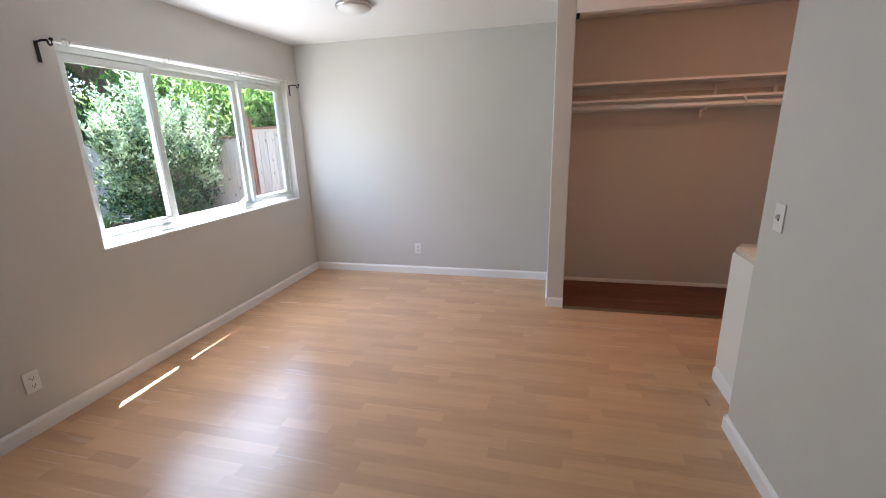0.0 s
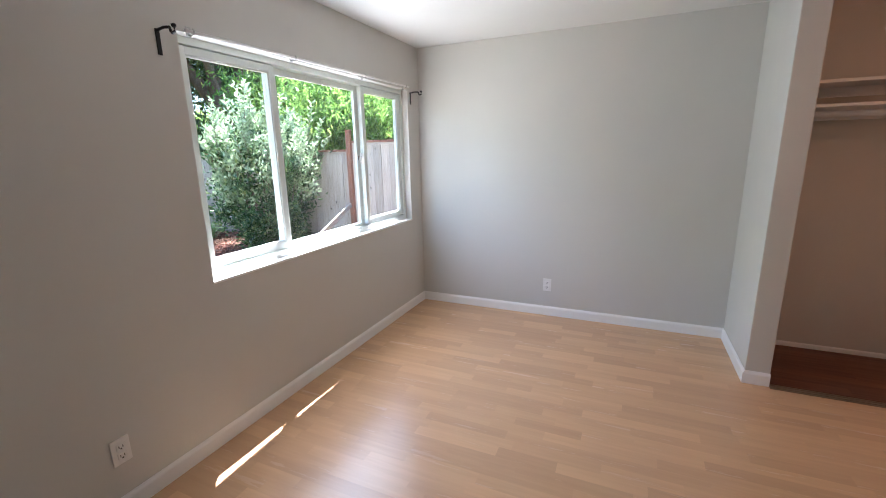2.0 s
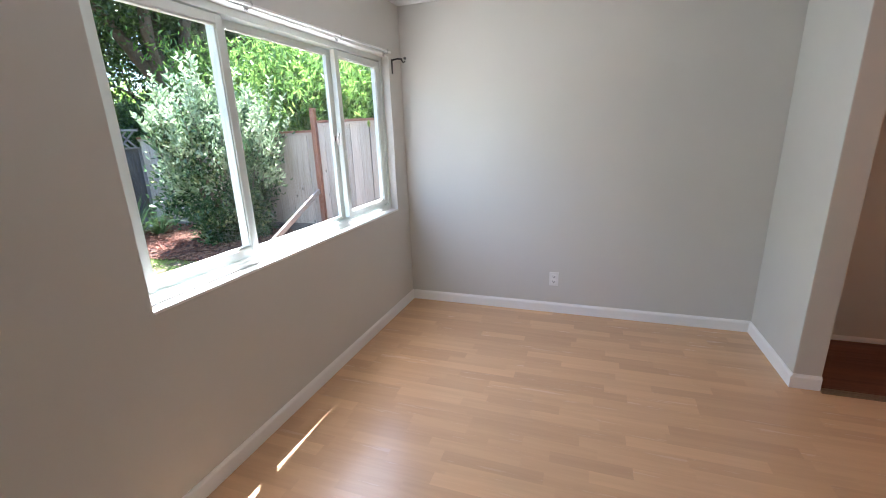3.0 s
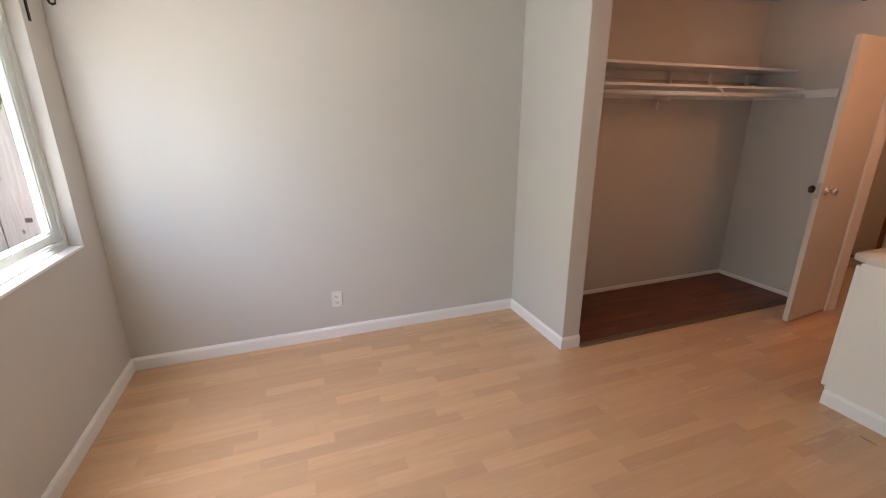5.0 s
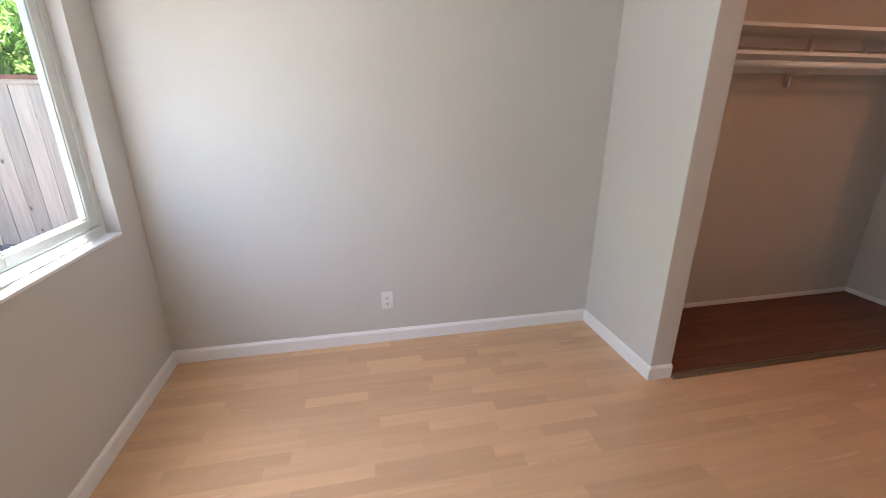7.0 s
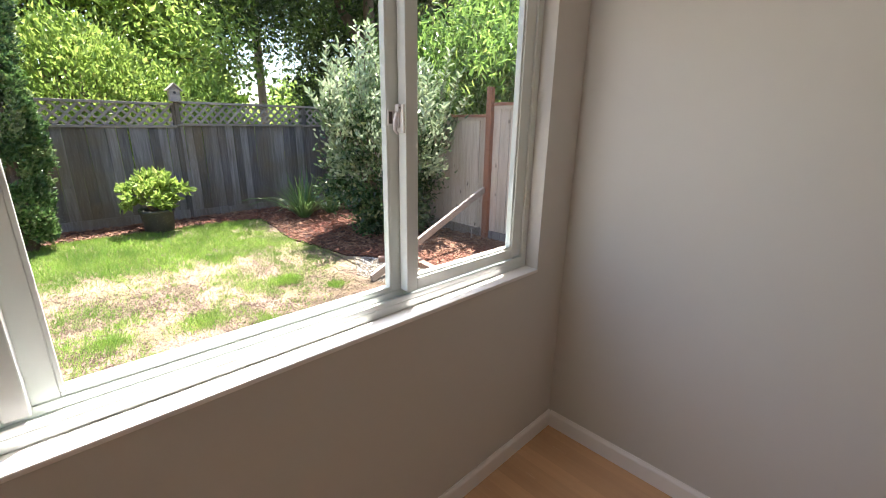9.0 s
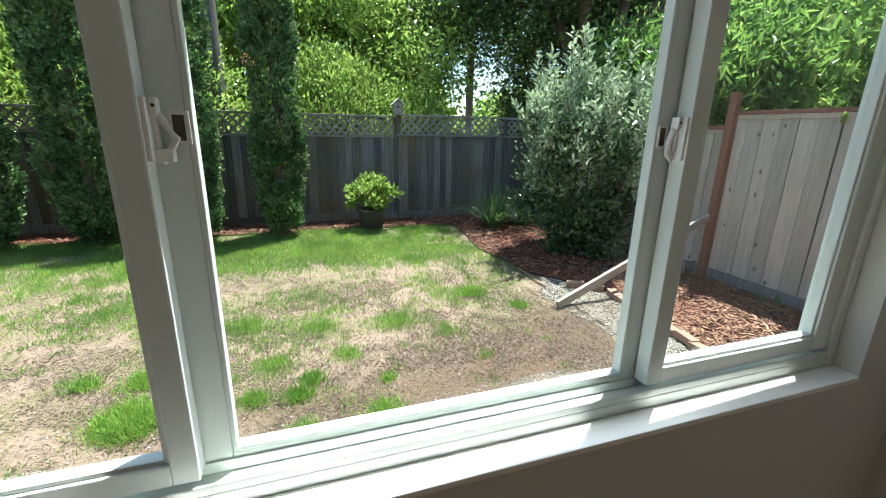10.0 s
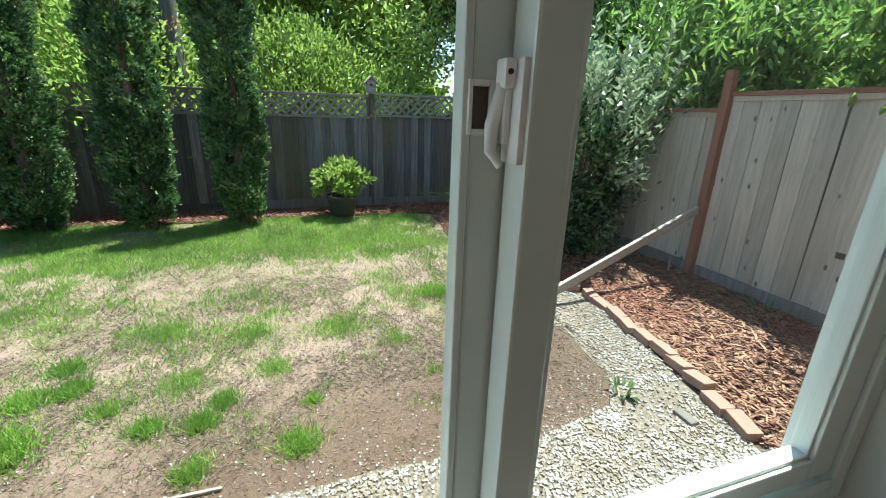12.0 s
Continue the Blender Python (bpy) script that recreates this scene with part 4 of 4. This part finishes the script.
# ---- brick edging ----
edging = base("brick_edging", (-2.0, 1.55, GZ), "single row of old red bricks edging the mulch", "brick edging", kind="structure")
brick_bm = solid(((-0.1, -0.05, -0.035), (0.1, 0.05, 0.03)), bevel=0.008)
brick_mesh = mesh_of("brick", brick_bm, BRICK)
line = [Vector((-3.25, 1.62)), Vector((-3.06, 1.7)), Vector((-1.83, 1.56)), Vector((-0.92, 1.31))]
for a, b in zip(line[1:], line[2:]):
    way = (b - a).normalized()
    span, d = (b - a).length, 0.1
    while d < span:
        q = a + way * d
        piece("brick", brick_mesh, edging, pose(q.x + RNG.normal(0, 0.006), q.y + RNG.normal(0, 0.012), GZ + 0.045 + RNG.normal(0, 0.006), RNG.normal(0, 3), RNG.normal(0, 3), math.degrees(math.atan2(way.y, way.x)) + RNG.normal(0, 5)))
        d += 0.212
for x, y, r in ((-3.2, 1.62, 50), (-3.34, 1.45, 55)):
    piece("brick", brick_mesh, edging, pose(x, y, GZ + (0.045 if x < -2 else 0.0), 2, -3, r))


rock = base("stepping_stone", (-1.3, 1.12, GZ), "flat grey stone lying in the gravel", "stone")
part("stone", solid(((-1.36, 1.09, GZ), (-1.22, 1.16, GZ + 0.035)), bevel=0.013), litter("flat_stone", ((0.15, 0.135, 0.115), (0.2, 0.18, 0.155))), rock)
trunk_far = base("palm_trunk", (-9.0, -3.0, GZ), "grey bare tree trunk behind the fence", "tree")
part("trunk", tube(bmesh.new(), [(-9.0, -2.95, GZ), (-9.0, -3.0, 2.2), (-9.05, -3.02, 4.5), (-9.0, -2.9, 7.5)], [0.24, 0.2, 0.19, 0.16], 14), GREY_BARK, trunk_far)


# ---- fences ----
def fence_board(height, wide, material, deep=0.018):
    bm = solid(((-wide / 2, -deep / 2, 0), (wide / 2, deep / 2, height)), bevel=0.004)
    return mesh_of("board", bm, material)


back_fence = base("back_fence", (FX, -2.0, GZ), "weathered dark grey board fence with a lattice top", "fence")
RAIL = 1.36
boards_made = [fence_board(RAIL - GZ - 0.16, w, OLD_FENCE) for w in (0.128, 0.136, 0.142)]
y = -9.0
while y < FY:
    k = int(RNG.integers(0, 3))
    w = (0.128, 0.136, 0.142)[k]
    piece("board", boards_made[k], back_fence, pose(FX + RNG.normal(0, 0.004), y + w / 2, GZ + 0.15 + RNG.normal(0, 0.006), 0, RNG.normal(0, 0.25), 90))
    y += w + RNG.uniform(0.0, 0.002)
edges = [-8.9, -6.5, -4.1, -1.95, 0.27, 2.6, FY]
for i, (a, b) in enumerate(zip(edges, edges[1:])):
    drop = 0.035 if b < 0.5 else 0.0
    part("kick_board", solid(((FX - 0.015, a, GZ), (FX + 0.02 + 0.01 * (i % 2), b - 0.006, GZ + 0.16 + 0.02 * (i % 2))), bevel=0.004), OLD_FENCE, back_fence)
    part("middle_rail", solid(((FX - 0.03, a, RAIL - drop - 0.02), (FX + 0.045, b - 0.006, RAIL - drop + 0.02)), bevel=0.004), LATTICE, back_fence)
    part("top_rail", solid(((FX - 0.03, a, RAIL - drop + 0.345), (FX + 0.04, b - 0.006, RAIL - drop + 0.385)), bevel=0.004), LATTICE, back_fence)
    part("post", solid(((FX - 0.07, a - 0.045, GZ), (FX + 0.025, a + 0.045, RAIL - drop + 0.345)), bevel=0.005), OLD_FENCE, back_fence)
slat = mesh_of("lattice_slat", solid(((-0.019, -0.235, -0.004), (0.019, 0.235, 0.004)), bevel=0.001), LATTICE)
y = -6.4
while y < FY - 0.2:
    drop = 0.035 if y < 0.27 else 0.0
    for side in (-1, 1):
        piece("lattice_slat", slat, back_fence, Matrix.Translation((FX + 0.004 * side, y, RAIL - drop + 0.182)) @ pose(0, 0, 0, 0, 90, 0) @ pose(0, 0, 0, 0, 0, 45 * side))
    y += 0.15

side_fence = base("side_fence", (-4.0, FY, GZ), "light brown knotty board fence in shade", "fence")
PX, TALL, LOW = -3.2, 1.72, 1.56
tall_boards = [fence_board(TALL - GZ - 0.14, w, NEW_FENCE) for w in (0.17, 0.182, 0.19)]
low_boards = [fence_board(LOW - GZ - 0.14, w, NEW_FENCE) for w in (0.17, 0.182, 0.19)]
x = FX + 0.03
while x < -0.2:
    k = int(RNG.integers(0, 3))
    w = (0.17, 0.182, 0.19)[k]
    piece("board", (low_boards if x + w / 2 < PX else tall_boards)[k], side_fence, pose(x + w / 2, FY + RNG.normal(0, 0.003), GZ + 0.14, 0, RNG.normal(0, 0.2), 0))
    x += w + RNG.uniform(0.002, 0.007)
for a, b, top in ((FX, PX - 0.05, LOW), (PX + 0.05, -0.9, TALL), (-0.89, -0.18, TALL)):
    part("cap_rail", solid(((a, FY - 0.05, top - 0.02), (b, FY + 0.06, top + 0.02)), bevel=0.004), POST_WOOD, side_fence)
    part("top_trim", solid(((a, FY - 0.03, top - 0.07), (b, FY - 0.011, top - 0.021)), bevel=0.003), NEW_FENCE, side_fence)
    part("kick_board", solid(((a, FY - 0.035, GZ), (b, FY + 0.01, GZ + 0.16)), bevel=0.004), OLD_FENCE, side_fence)
part("post", solid(((PX - 0.045, FY - 0.09, GZ), (PX + 0.045, FY - 0.012, 1.95)), bevel=0.005), POST_WOOD, side_fence)
# unseen backing, added to stop light through the gaps and keep them dark
part("back_boards", solid(((FX, FY + 0.014, GZ + 0.1), (PX, FY + 0.028, LOW - 0.03)), ((PX, FY + 0.014, GZ + 0.1), (-0.18, FY + 0.028, TALL - 0.03))), OLD_FENCE, side_fence, "dark backing added behind the gaps between boards")
brace = base("fence_brace", (-2.87, 0.9, GZ), "grey weathered timber propped against the fence post", "timber")
a, b = Vector((-2.87, 0.9, GZ + 0.04)), Vector((PX, FY - 0.12, 0.5))
turn = Matrix.Translation((a + b) / 2) @ (b - a).to_track_quat("Y", "Z").to_matrix().to_4x4()
part("timber", solid(((-0.02, -(b - a).length / 2, -0.045), (0.02, (b - a).length / 2, 0.045)), bevel=0.004, turn=turn), GREY_WOOD, brace)

house = base("birdhouse", (FX, 0.3, RAIL + 0.385), "small weathered wooden birdhouse on the fence post", "birdhouse")
HZ = RAIL + 0.385
part("box", solid(((FX - 0.07, 0.22, HZ), (FX + 0.07, 0.38, HZ + 0.19)), bevel=0.004), LATTICE, house)
bm = bmesh.new()
for x0, x1 in ((FX - 0.1, FX + 0.1),):
    gable = [bm.verts.new((x, yy, z)) for x in (FX - 0.07, FX + 0.07) for yy, z in ((0.22, HZ + 0.19), (0.38, HZ + 0.19), (0.3, HZ + 0.27))]
    bm.faces.new(gable[:3]), bm.faces.new(gable[3:])
    for i in range(3):
        bm.faces.new((gable[i], gable[(i + 1) % 3], gable[3 + (i + 1) % 3], gable[3 + i]))
part("gable", bm, LATTICE, house)
for s in (-1, 1):
    part("roof", solid(((FX - 0.1, -0.008, -0.006), (FX + 0.1, 0.165, 0.012)), bevel=0.003, turn=Matrix.Translation((0, 0.3, HZ + 0.275)) @ Matrix.Rotation(radians(-45 if s > 0 else 225), 4, "X")), GREY_WOOD, house)
bm = lathe(bmesh.new(), (0, 0, 0), [(0.022, 0), (0.022, 0.004)], 18)
bmesh.ops.transform(bm, matrix=Matrix.Translation((FX + 0.069, 0.3, HZ + 0.13)) @ Matrix.Rotation(radians(90), 4, "Y"), verts=bm.verts)
part("hole", bm, SLOT, house)
part("perch", solid(((FX + 0.06, 0.2, HZ - 0.015), (FX + 0.14, 0.4, HZ + 0.0)), bevel=0.003), GREY_WOOD, house)
part("bracket", solid(((FX + 0.03, 0.27, HZ - 0.36), (FX + 0.07, 0.33, HZ - 0.016)), bevel=0.004), OLD_FENCE, house)


# ---- plants ----
def cypress(x, y, height, r, seed):
    """A columnar cypress: short trunk and a dense shaggy column of upright sprays."""
    tree = base("cypress", (x, y, GZ), "tall narrow dark green columnar cypress by the fence", "tree", "cypresses along the fence")
    part("trunk", tube(bmesh.new(), [(x, y, GZ - 0.05), (x + 0.02, y, GZ + 0.4), (x, y + 0.02, GZ + height * 0.5), (x, y, GZ + height * 0.95)], [0.09, 0.07, 0.05, 0.01], 10), BARK, tree)
    gen = np.random.default_rng(seed)
    clumps, per = 900, 42
    cz = gen.uniform(0.0, 1, clumps)
    ca = gen.uniform(0, 2 * math.pi, clumps)
    prof = r * np.clip(0.6 + cz * 7, 0, 1) * np.sqrt(np.clip(1.02 - cz ** 5, 0.02, 1)) * gen.uniform(0.7, 1.14, clumps) * (0.9 + 0.14 * np.sin(cz * 17 + ca * 2))
    hub = np.stack([x + prof * np.cos(ca) * 0.85, y + prof * np.sin(ca) * 0.85, GZ + 0.14 + cz * height], 1)
    light = gen.uniform(0, 1, clumps) < 0.1
    for name, chosen, material in (("crown", ~light, CYPRESS), ("fresh_tips", light, SPRIG)):
        at = (hub[chosen][:, None] + gen.normal(size=(chosen.sum(), per, 3)) * (0.03, 0.03, 0.04)).reshape(-1, 3)
        out = at - (x, y, 0)
        out[:, 2] = 0
        way = unit(out) * 0.6 + gen.normal(0, 0.4, at.shape) + (0, 0, 0.6)
        tagged(hang(new(name, leaf_mesh(name, at, way, np.full(len(at), 0.06), np.full(len(at), 0.038), material, 0.2)), tree))
    return tree


for k, (x, y, r) in enumerate(((-6.75, -1.85, 0.39), (-6.8, -3.12, 0.45), (-6.85, -4.45, 0.5), (-6.75, -5.72, 0.52), (-6.8, -7.08, 0.52), (-6.85, -8.2, 0.5))):
    cypress(x, y, 4.7, r, 11 + k)


def limb(bm, start, way, length, r, gen, depth, tips):
    """A branch that bends and forks; gathers the ends for the leaves."""
    pts, radii, p, d = [Vector(start)], [r], Vector(start), Vector(way).normalized()
    for k in range(4):
        d = (d + Vector(gen.normal(0, 0.14, 3))).normalized()
        p = p + d * length / 4
        pts.append(p.copy())
        radii.append(r * (1 - 0.14 * (k + 1)))
        if depth == 0 or k >= 2:
            tips.append(p.copy())
    tube(bm, pts, radii, 8, False)
    if depth:
        for k in range(3):
            out = (d + Vector(gen.normal(0, 0.55, 3)) + Vector((0, 0, 0.15))).normalized()
            limb(bm, pts[-1 - k % 2], out, length * gen.uniform(0.55, 0.8), radii[-1] * 0.75, gen, depth - 1, tips)


def broad_tree(name, place, height, trunk, spread, leaves, leaf, material, label, seed, depth=3, first=0.3, droop=0.0, lean=(0, 0), slim=0.5):
    tree = base(name, place, label, "tree")
    gen = np.random.default_rng(seed)
    bm, tips = bmesh.new(), []
    fork = Vector(place) + Vector((lean[0], lean[1], height * first))
    tube(bm, [Vector(place) - Vector((0, 0, 0.1)), Vector(place).lerp(fork, 0.5) + Vector((0.05, 0.03, 0)), fork], [trunk * 1.25, trunk, trunk * 0.85], 12)
    for k in range(5):
        a = k * 1.26 + gen.uniform(-0.3, 0.3)
        limb(bm, fork, (math.cos(a) * spread, math.sin(a) * spread, 1.0), height * 0.3, trunk * 0.55, gen, depth - 1, tips)
    part("trunk", bm, BARK, tree)
    hubs = np.array(tips)
    hubs = np.concatenate([hubs, hubs + gen.normal(0, height * 0.06, hubs.shape)])
    pick = gen.integers(0, len(hubs), leaves)
    at = hubs[pick] + gen.normal(0, 1, (leaves, 3)) * height * (0.055, 0.055, 0.045)
    way = gen.normal(0, 1, (leaves, 3)) + (0, 0, -droop)
    make = fine_leaf_mesh if slim < 0.5 else leaf_mesh
    tagged(hang(new("crown", make("crown", at, way, np.full(leaves, leaf), np.full(leaves, leaf * slim), material)), tree))
    return tree


def shrub(name, place, height, r, leaves, leaf, material, label, seed, shoots=0, category="shrub", rise=0.5, count=340):
    thing = base(name, place, label, category)
    gen = np.random.default_rng(seed)
    bm, hubs = bmesh.new(), []
    x, y, z = place
    for k in range(14):
        a, f = gen.uniform(0, 2 * math.pi), math.sqrt(gen.uniform(0.02, 1))
        top = Vector((x + r * f * 0.8 * math.cos(a), y + r * f * 0.8 * math.sin(a), z + height * (1 - 0.45 * f * f) * gen.uniform(0.75, 1)))
        mid = Vector((x, y, z)).lerp(top, 0.5) + Vector((0.1 * r * math.cos(a), 0.1 * r * math.sin(a), 0))
        tube(bm, [(x + 0.05 * math.cos(a), y + 0.05 * math.sin(a), z - 0.03), mid, top], [0.022 * height / 2, 0.014 * height / 2, 0.004], 6)
    zz = gen.uniform(0.04, 1, count) ** (1.35 if shoots else 1.0)
    aa = gen.uniform(0, 2 * math.pi, count)
    rr = r * np.sqrt(np.clip(1 - (2 * zz - 0.85) ** 2 * 0.72, 0.05, 1)) * gen.uniform(0.45, 1.12, count) * (np.clip(0.55 + zz * 1.1, 0, 1) if shoots else 1)
    hubs = np.stack([x + rr * np.cos(aa), y + rr * np.sin(aa), z + zz * height * 0.95], 1)
    pick = gen.integers(0, count, leaves)
    at = hubs[pick] + gen.normal(0, 1, (leaves, 3)) * (r * 0.11, r * 0.11, height * 0.05)
    out = unit(at - (x, y, z + height * 0.4))
    way = out * 0.7 + gen.normal(0, 0.62, at.shape) + (0, 0, rise)
    young, lean = [], []
    for k in range(shoots):
        a, f = gen.uniform(0, 2 * math.pi), math.sqrt(gen.uniform(0, 1)) * r * 0.95
        foot = np.array((x + f * math.cos(a), y + f * math.sin(a), z + height * gen.uniform(0.62, 0.92) * (1 - 0.22 * f / r)))
        tip = foot + (gen.normal(0, 0.1) + 0.12 * math.cos(a), gen.normal(0, 0.1) + 0.12 * math.sin(a), gen.uniform(0.45, 1.05))
        tube(bm, [foot, (foot + tip) / 2, tip], [0.007, 0.005, 0.002], 5)
        s = np.linspace(0.1, 1, 30)[:, None]
        young.append(foot + (tip - foot) * s)
        turn = np.arange(30) * 2.4 + a
        lean.append(np.stack([np.cos(turn), np.sin(turn), np.full(30, 0.8)], 1))
    if shoots:
        young, lean = np.concatenate(young), np.concatenate(lean)
        tagged(hang(new("young_shoots", fine_leaf_mesh("young_shoots", young, lean, np.full(len(young), leaf * 1.3), np.full(len(young), leaf * 0.62), SILVER)), thing))
    part("stems", bm, BARK, thing)
    # some upper clumps coloured pale for the sun's white glints on glossy leaves
    pale = (zz[pick] > 0.42) & ((pick * 7919 % 100) < 38) if shoots else np.zeros(len(at), bool)
    for kind, chosen, paint in (("leaves", ~pale, material), ("pale_leaves", pale, SILVER)):
        if chosen.any():
            tagged(hang(new(kind, fine_leaf_mesh(kind, at[chosen], way[chosen], np.full(chosen.sum(), leaf), np.full(chosen.sum(), leaf * 0.5), paint)), thing))
    return thing


shrub("shrub", (-4.65, 2.5, GZ), 2.45, 1.0, 17000, 0.082, SHRUB, "large glossy-leaved shrub with pale upright shoots in the mulch", 21, 95, count=150)
pot = base("planter", (-6.95, -0.36, GZ), "round dark planter pot by the fence", "planter")
part("pot", lathe(bmesh.new(), (-6.95, -0.36, GZ + 0.02), [(0.17, 0), (0.2, 0.02), (0.23, 0.3), (0.25, 0.32), (0.25, 0.36), (0.22, 0.36), (0.2, 0.3)], 28), POT, pot)
shrub("potted_bush", (-6.95, -0.36, GZ + 0.34), 0.58, 0.4, 1300, 0.1, BRIGHT, "bright green bush in the dark planter", 22, 0, "shrub", 0.2, 46)


def strap_plant(place, count, length, seed):
    thing = base("strap_plant", place, "clump of long arching strap leaves in the mulch", "plant")
    gen = np.random.default_rng(seed)
    bm = bmesh.new()
    for k in range(count):
        a, tilt, size = gen.uniform(0, 2 * math.pi), gen.uniform(0.15, 1.0), length * gen.uniform(0.6, 1.1)
        side = Vector((-math.sin(a), math.cos(a), 0)) * 0.013
        rows = []
        for s in np.linspace(0, 1, 6):
            reach = size * tilt * s
            q = Vector((place[0] + 0.06 * math.cos(a) + reach * math.cos(a), place[1] + 0.06 * math.sin(a) + reach * math.sin(a), place[2] + size * (s * 1.05 - tilt * 0.75 * s * s)))
            w = side * (1 - s ** 2.5 * 0.92)
            rows.append((bm.verts.new(q - w), bm.verts.new(q + Vector((0, 0, -0.004))), bm.verts.new(q + w)))
        for r0, r1 in zip(rows, rows[1:]):
            bm.faces.new((r0[0], r0[1], r1[1], r1[0])), bm.faces.new((r0[1], r0[2], r1[2], r1[1]))
    part("leaves", bm, STRAP, thing)


strap_plant((-6.45, 1.85, GZ), 120, 1.0, 31)
strap_plant((-6.5, 2.45, GZ), 60, 0.6, 32)
strap_plant((-2.23, 3.1, GZ), 14, 0.2, 33)
strap_plant((-1.62, 0.95, GZ), 16, 0.12, 34)
white = base("white_stone", (-7.0, 2.6, GZ), "small white rock among the strap leaves", "stone")
part("rock", solid(((-7.08, 2.52, GZ + 0.01), (-6.92, 2.68, GZ + 0.14)), bevel=0.045), litter("white_rock", ((0.6, 0.6, 0.58), (0.7, 0.7, 0.68))), white)
clip = base("fence_bracket", (-1.86, FY - 0.02, 0.4), "small rusty bracket on a fence board", "bracket")
part("bracket", solid(((-1.89, FY - 0.035, 0.37), (-1.83, FY - 0.0095, 0.42)), bevel=0.004), BRONZE, clip)
stake = base("plant_stake", (-3.3, 3.05, GZ), "thin pale stake in the mulch by the fence post", "stake")
part("stake", tube(bmesh.new(), [(-3.3, 3.05, GZ - 0.02), (-3.31, 3.06, GZ + 0.2)], 0.009, 8), GREY_WOOD, stake)

broad_tree("oak_tree", (-11.2, 7.1, GZ), 11.0, 0.42, 0.6, 60000, 0.17, DEEP_LEAF, "large dark-leaved tree with a forked trunk behind the fence", 41, lean=(0.1, -0.1))
broad_tree("street_tree", (-13.0, -1.2, GZ), 8.5, 0.2, 0.8, 27000, 0.17, FAR_LEAF, "light green leafy tree behind the back fence", 42, first=0.16)
broad_tree("street_tree", (-14.0, -5.6, GZ), 9.0, 0.22, 0.85, 27000, 0.18, FAR_LEAF, "light green leafy tree behind the back fence", 43, first=0.16)
broad_tree("street_tree", (-12.0, -9.5, GZ), 8.0, 0.2, 0.85, 25000, 0.18, FAR_LEAF, "light green leafy tree behind the back fence", 44, first=0.16)
broad_tree("street_tree", (-15.0, 1.6, GZ), 9.5, 0.2, 0.4, 22000, 0.18, DEEP_LEAF, "dark green tree farther off behind the fence", 45, first=0.2)
broad_tree("peach_tree", (-2.5, 4.95, GZ), 4.9, 0.1, 1.0, 36000, 0.15, ORCHARD, "leafy fruit tree with long drooping leaves beyond the fence", 46, depth=3, first=0.18, droop=1.0, slim=0.3)
broad_tree("peach_tree", (-5.6, 6.2, GZ), 5.6, 0.12, 1.0, 36000, 0.15, ORCHARD, "leafy fruit tree with drooping leaves beyond the fence", 47, first=0.18, droop=0.8, slim=0.32)
for i, (x, y, h, r, mat) in enumerate(((-9.6, -0.9, 3.4, 1.5, BRIGHT), (-9.9, 0.9, 2.7, 1.2, FAR_LEAF), (-9.4, -4.0, 3.6, 1.6, FAR_LEAF), (-9.6, -6.9, 3.8, 1.7, BRIGHT), (-10.5, 5.4, 2.8, 1.4, DEEP_LEAF), (-7.6, 5.2, 2.6, 1.2, ORCHARD))):
    shrub("hedge_bush", (x, y, GZ), h, r, 13000, 0.1, mat, "leafy green bush beyond the fence", 60 + i)
woods_at = np.stack([RNG.uniform(-27, -18, 90000), RNG.uniform(-30, 22, 90000), np.zeros(90000)], 1)
crest = np.array([3.5 + 2.6 * noise.noise(Vector((y * 0.22, 1.0, 4.0))) + 1.2 * noise.noise(Vector((y * 0.9, 2.0, 7.0))) for y in np.linspace(-30, 22, 261)]) - 4.2 * np.exp(-((np.linspace(-30, 22, 261) - 7.3) / 1.3) ** 2)
woods_at[:, 2] = GZ + RNG.uniform(0, 1, 90000) ** 0.8 * crest[((woods_at[:, 1] + 30) * 5).astype(int)] * RNG.uniform(0.85, 1.2, 90000)
stuff("far_woods", leaf_mesh("far_woods", woods_at, RNG.normal(0, 1, (90000, 3)), np.full(90000, 0.42), np.full(90000, 0.24), FAR_LEAF), "distant belt of leafy trees", "woods")
broad_tree("shade_tree", (-14.0, 10.2, GZ), 9.5, 0.25, 0.8, 34000, 0.18, DEEP_LEAF, "dense dark green tree farther off behind the fence", 48, first=0.15)
pole = base("utility_pole", (-16.0, 5.1, GZ), "grey wooden utility pole beyond the fence", "pole")
part("shaft", tube(bmesh.new(), [(-16.0, 5.1, GZ - 0.2), (-16.0, 5.1, 5), (-16.0, 5.1, 10)], [0.16, 0.14, 0.11], 12), GREY_WOOD, pole)

lay_strips()
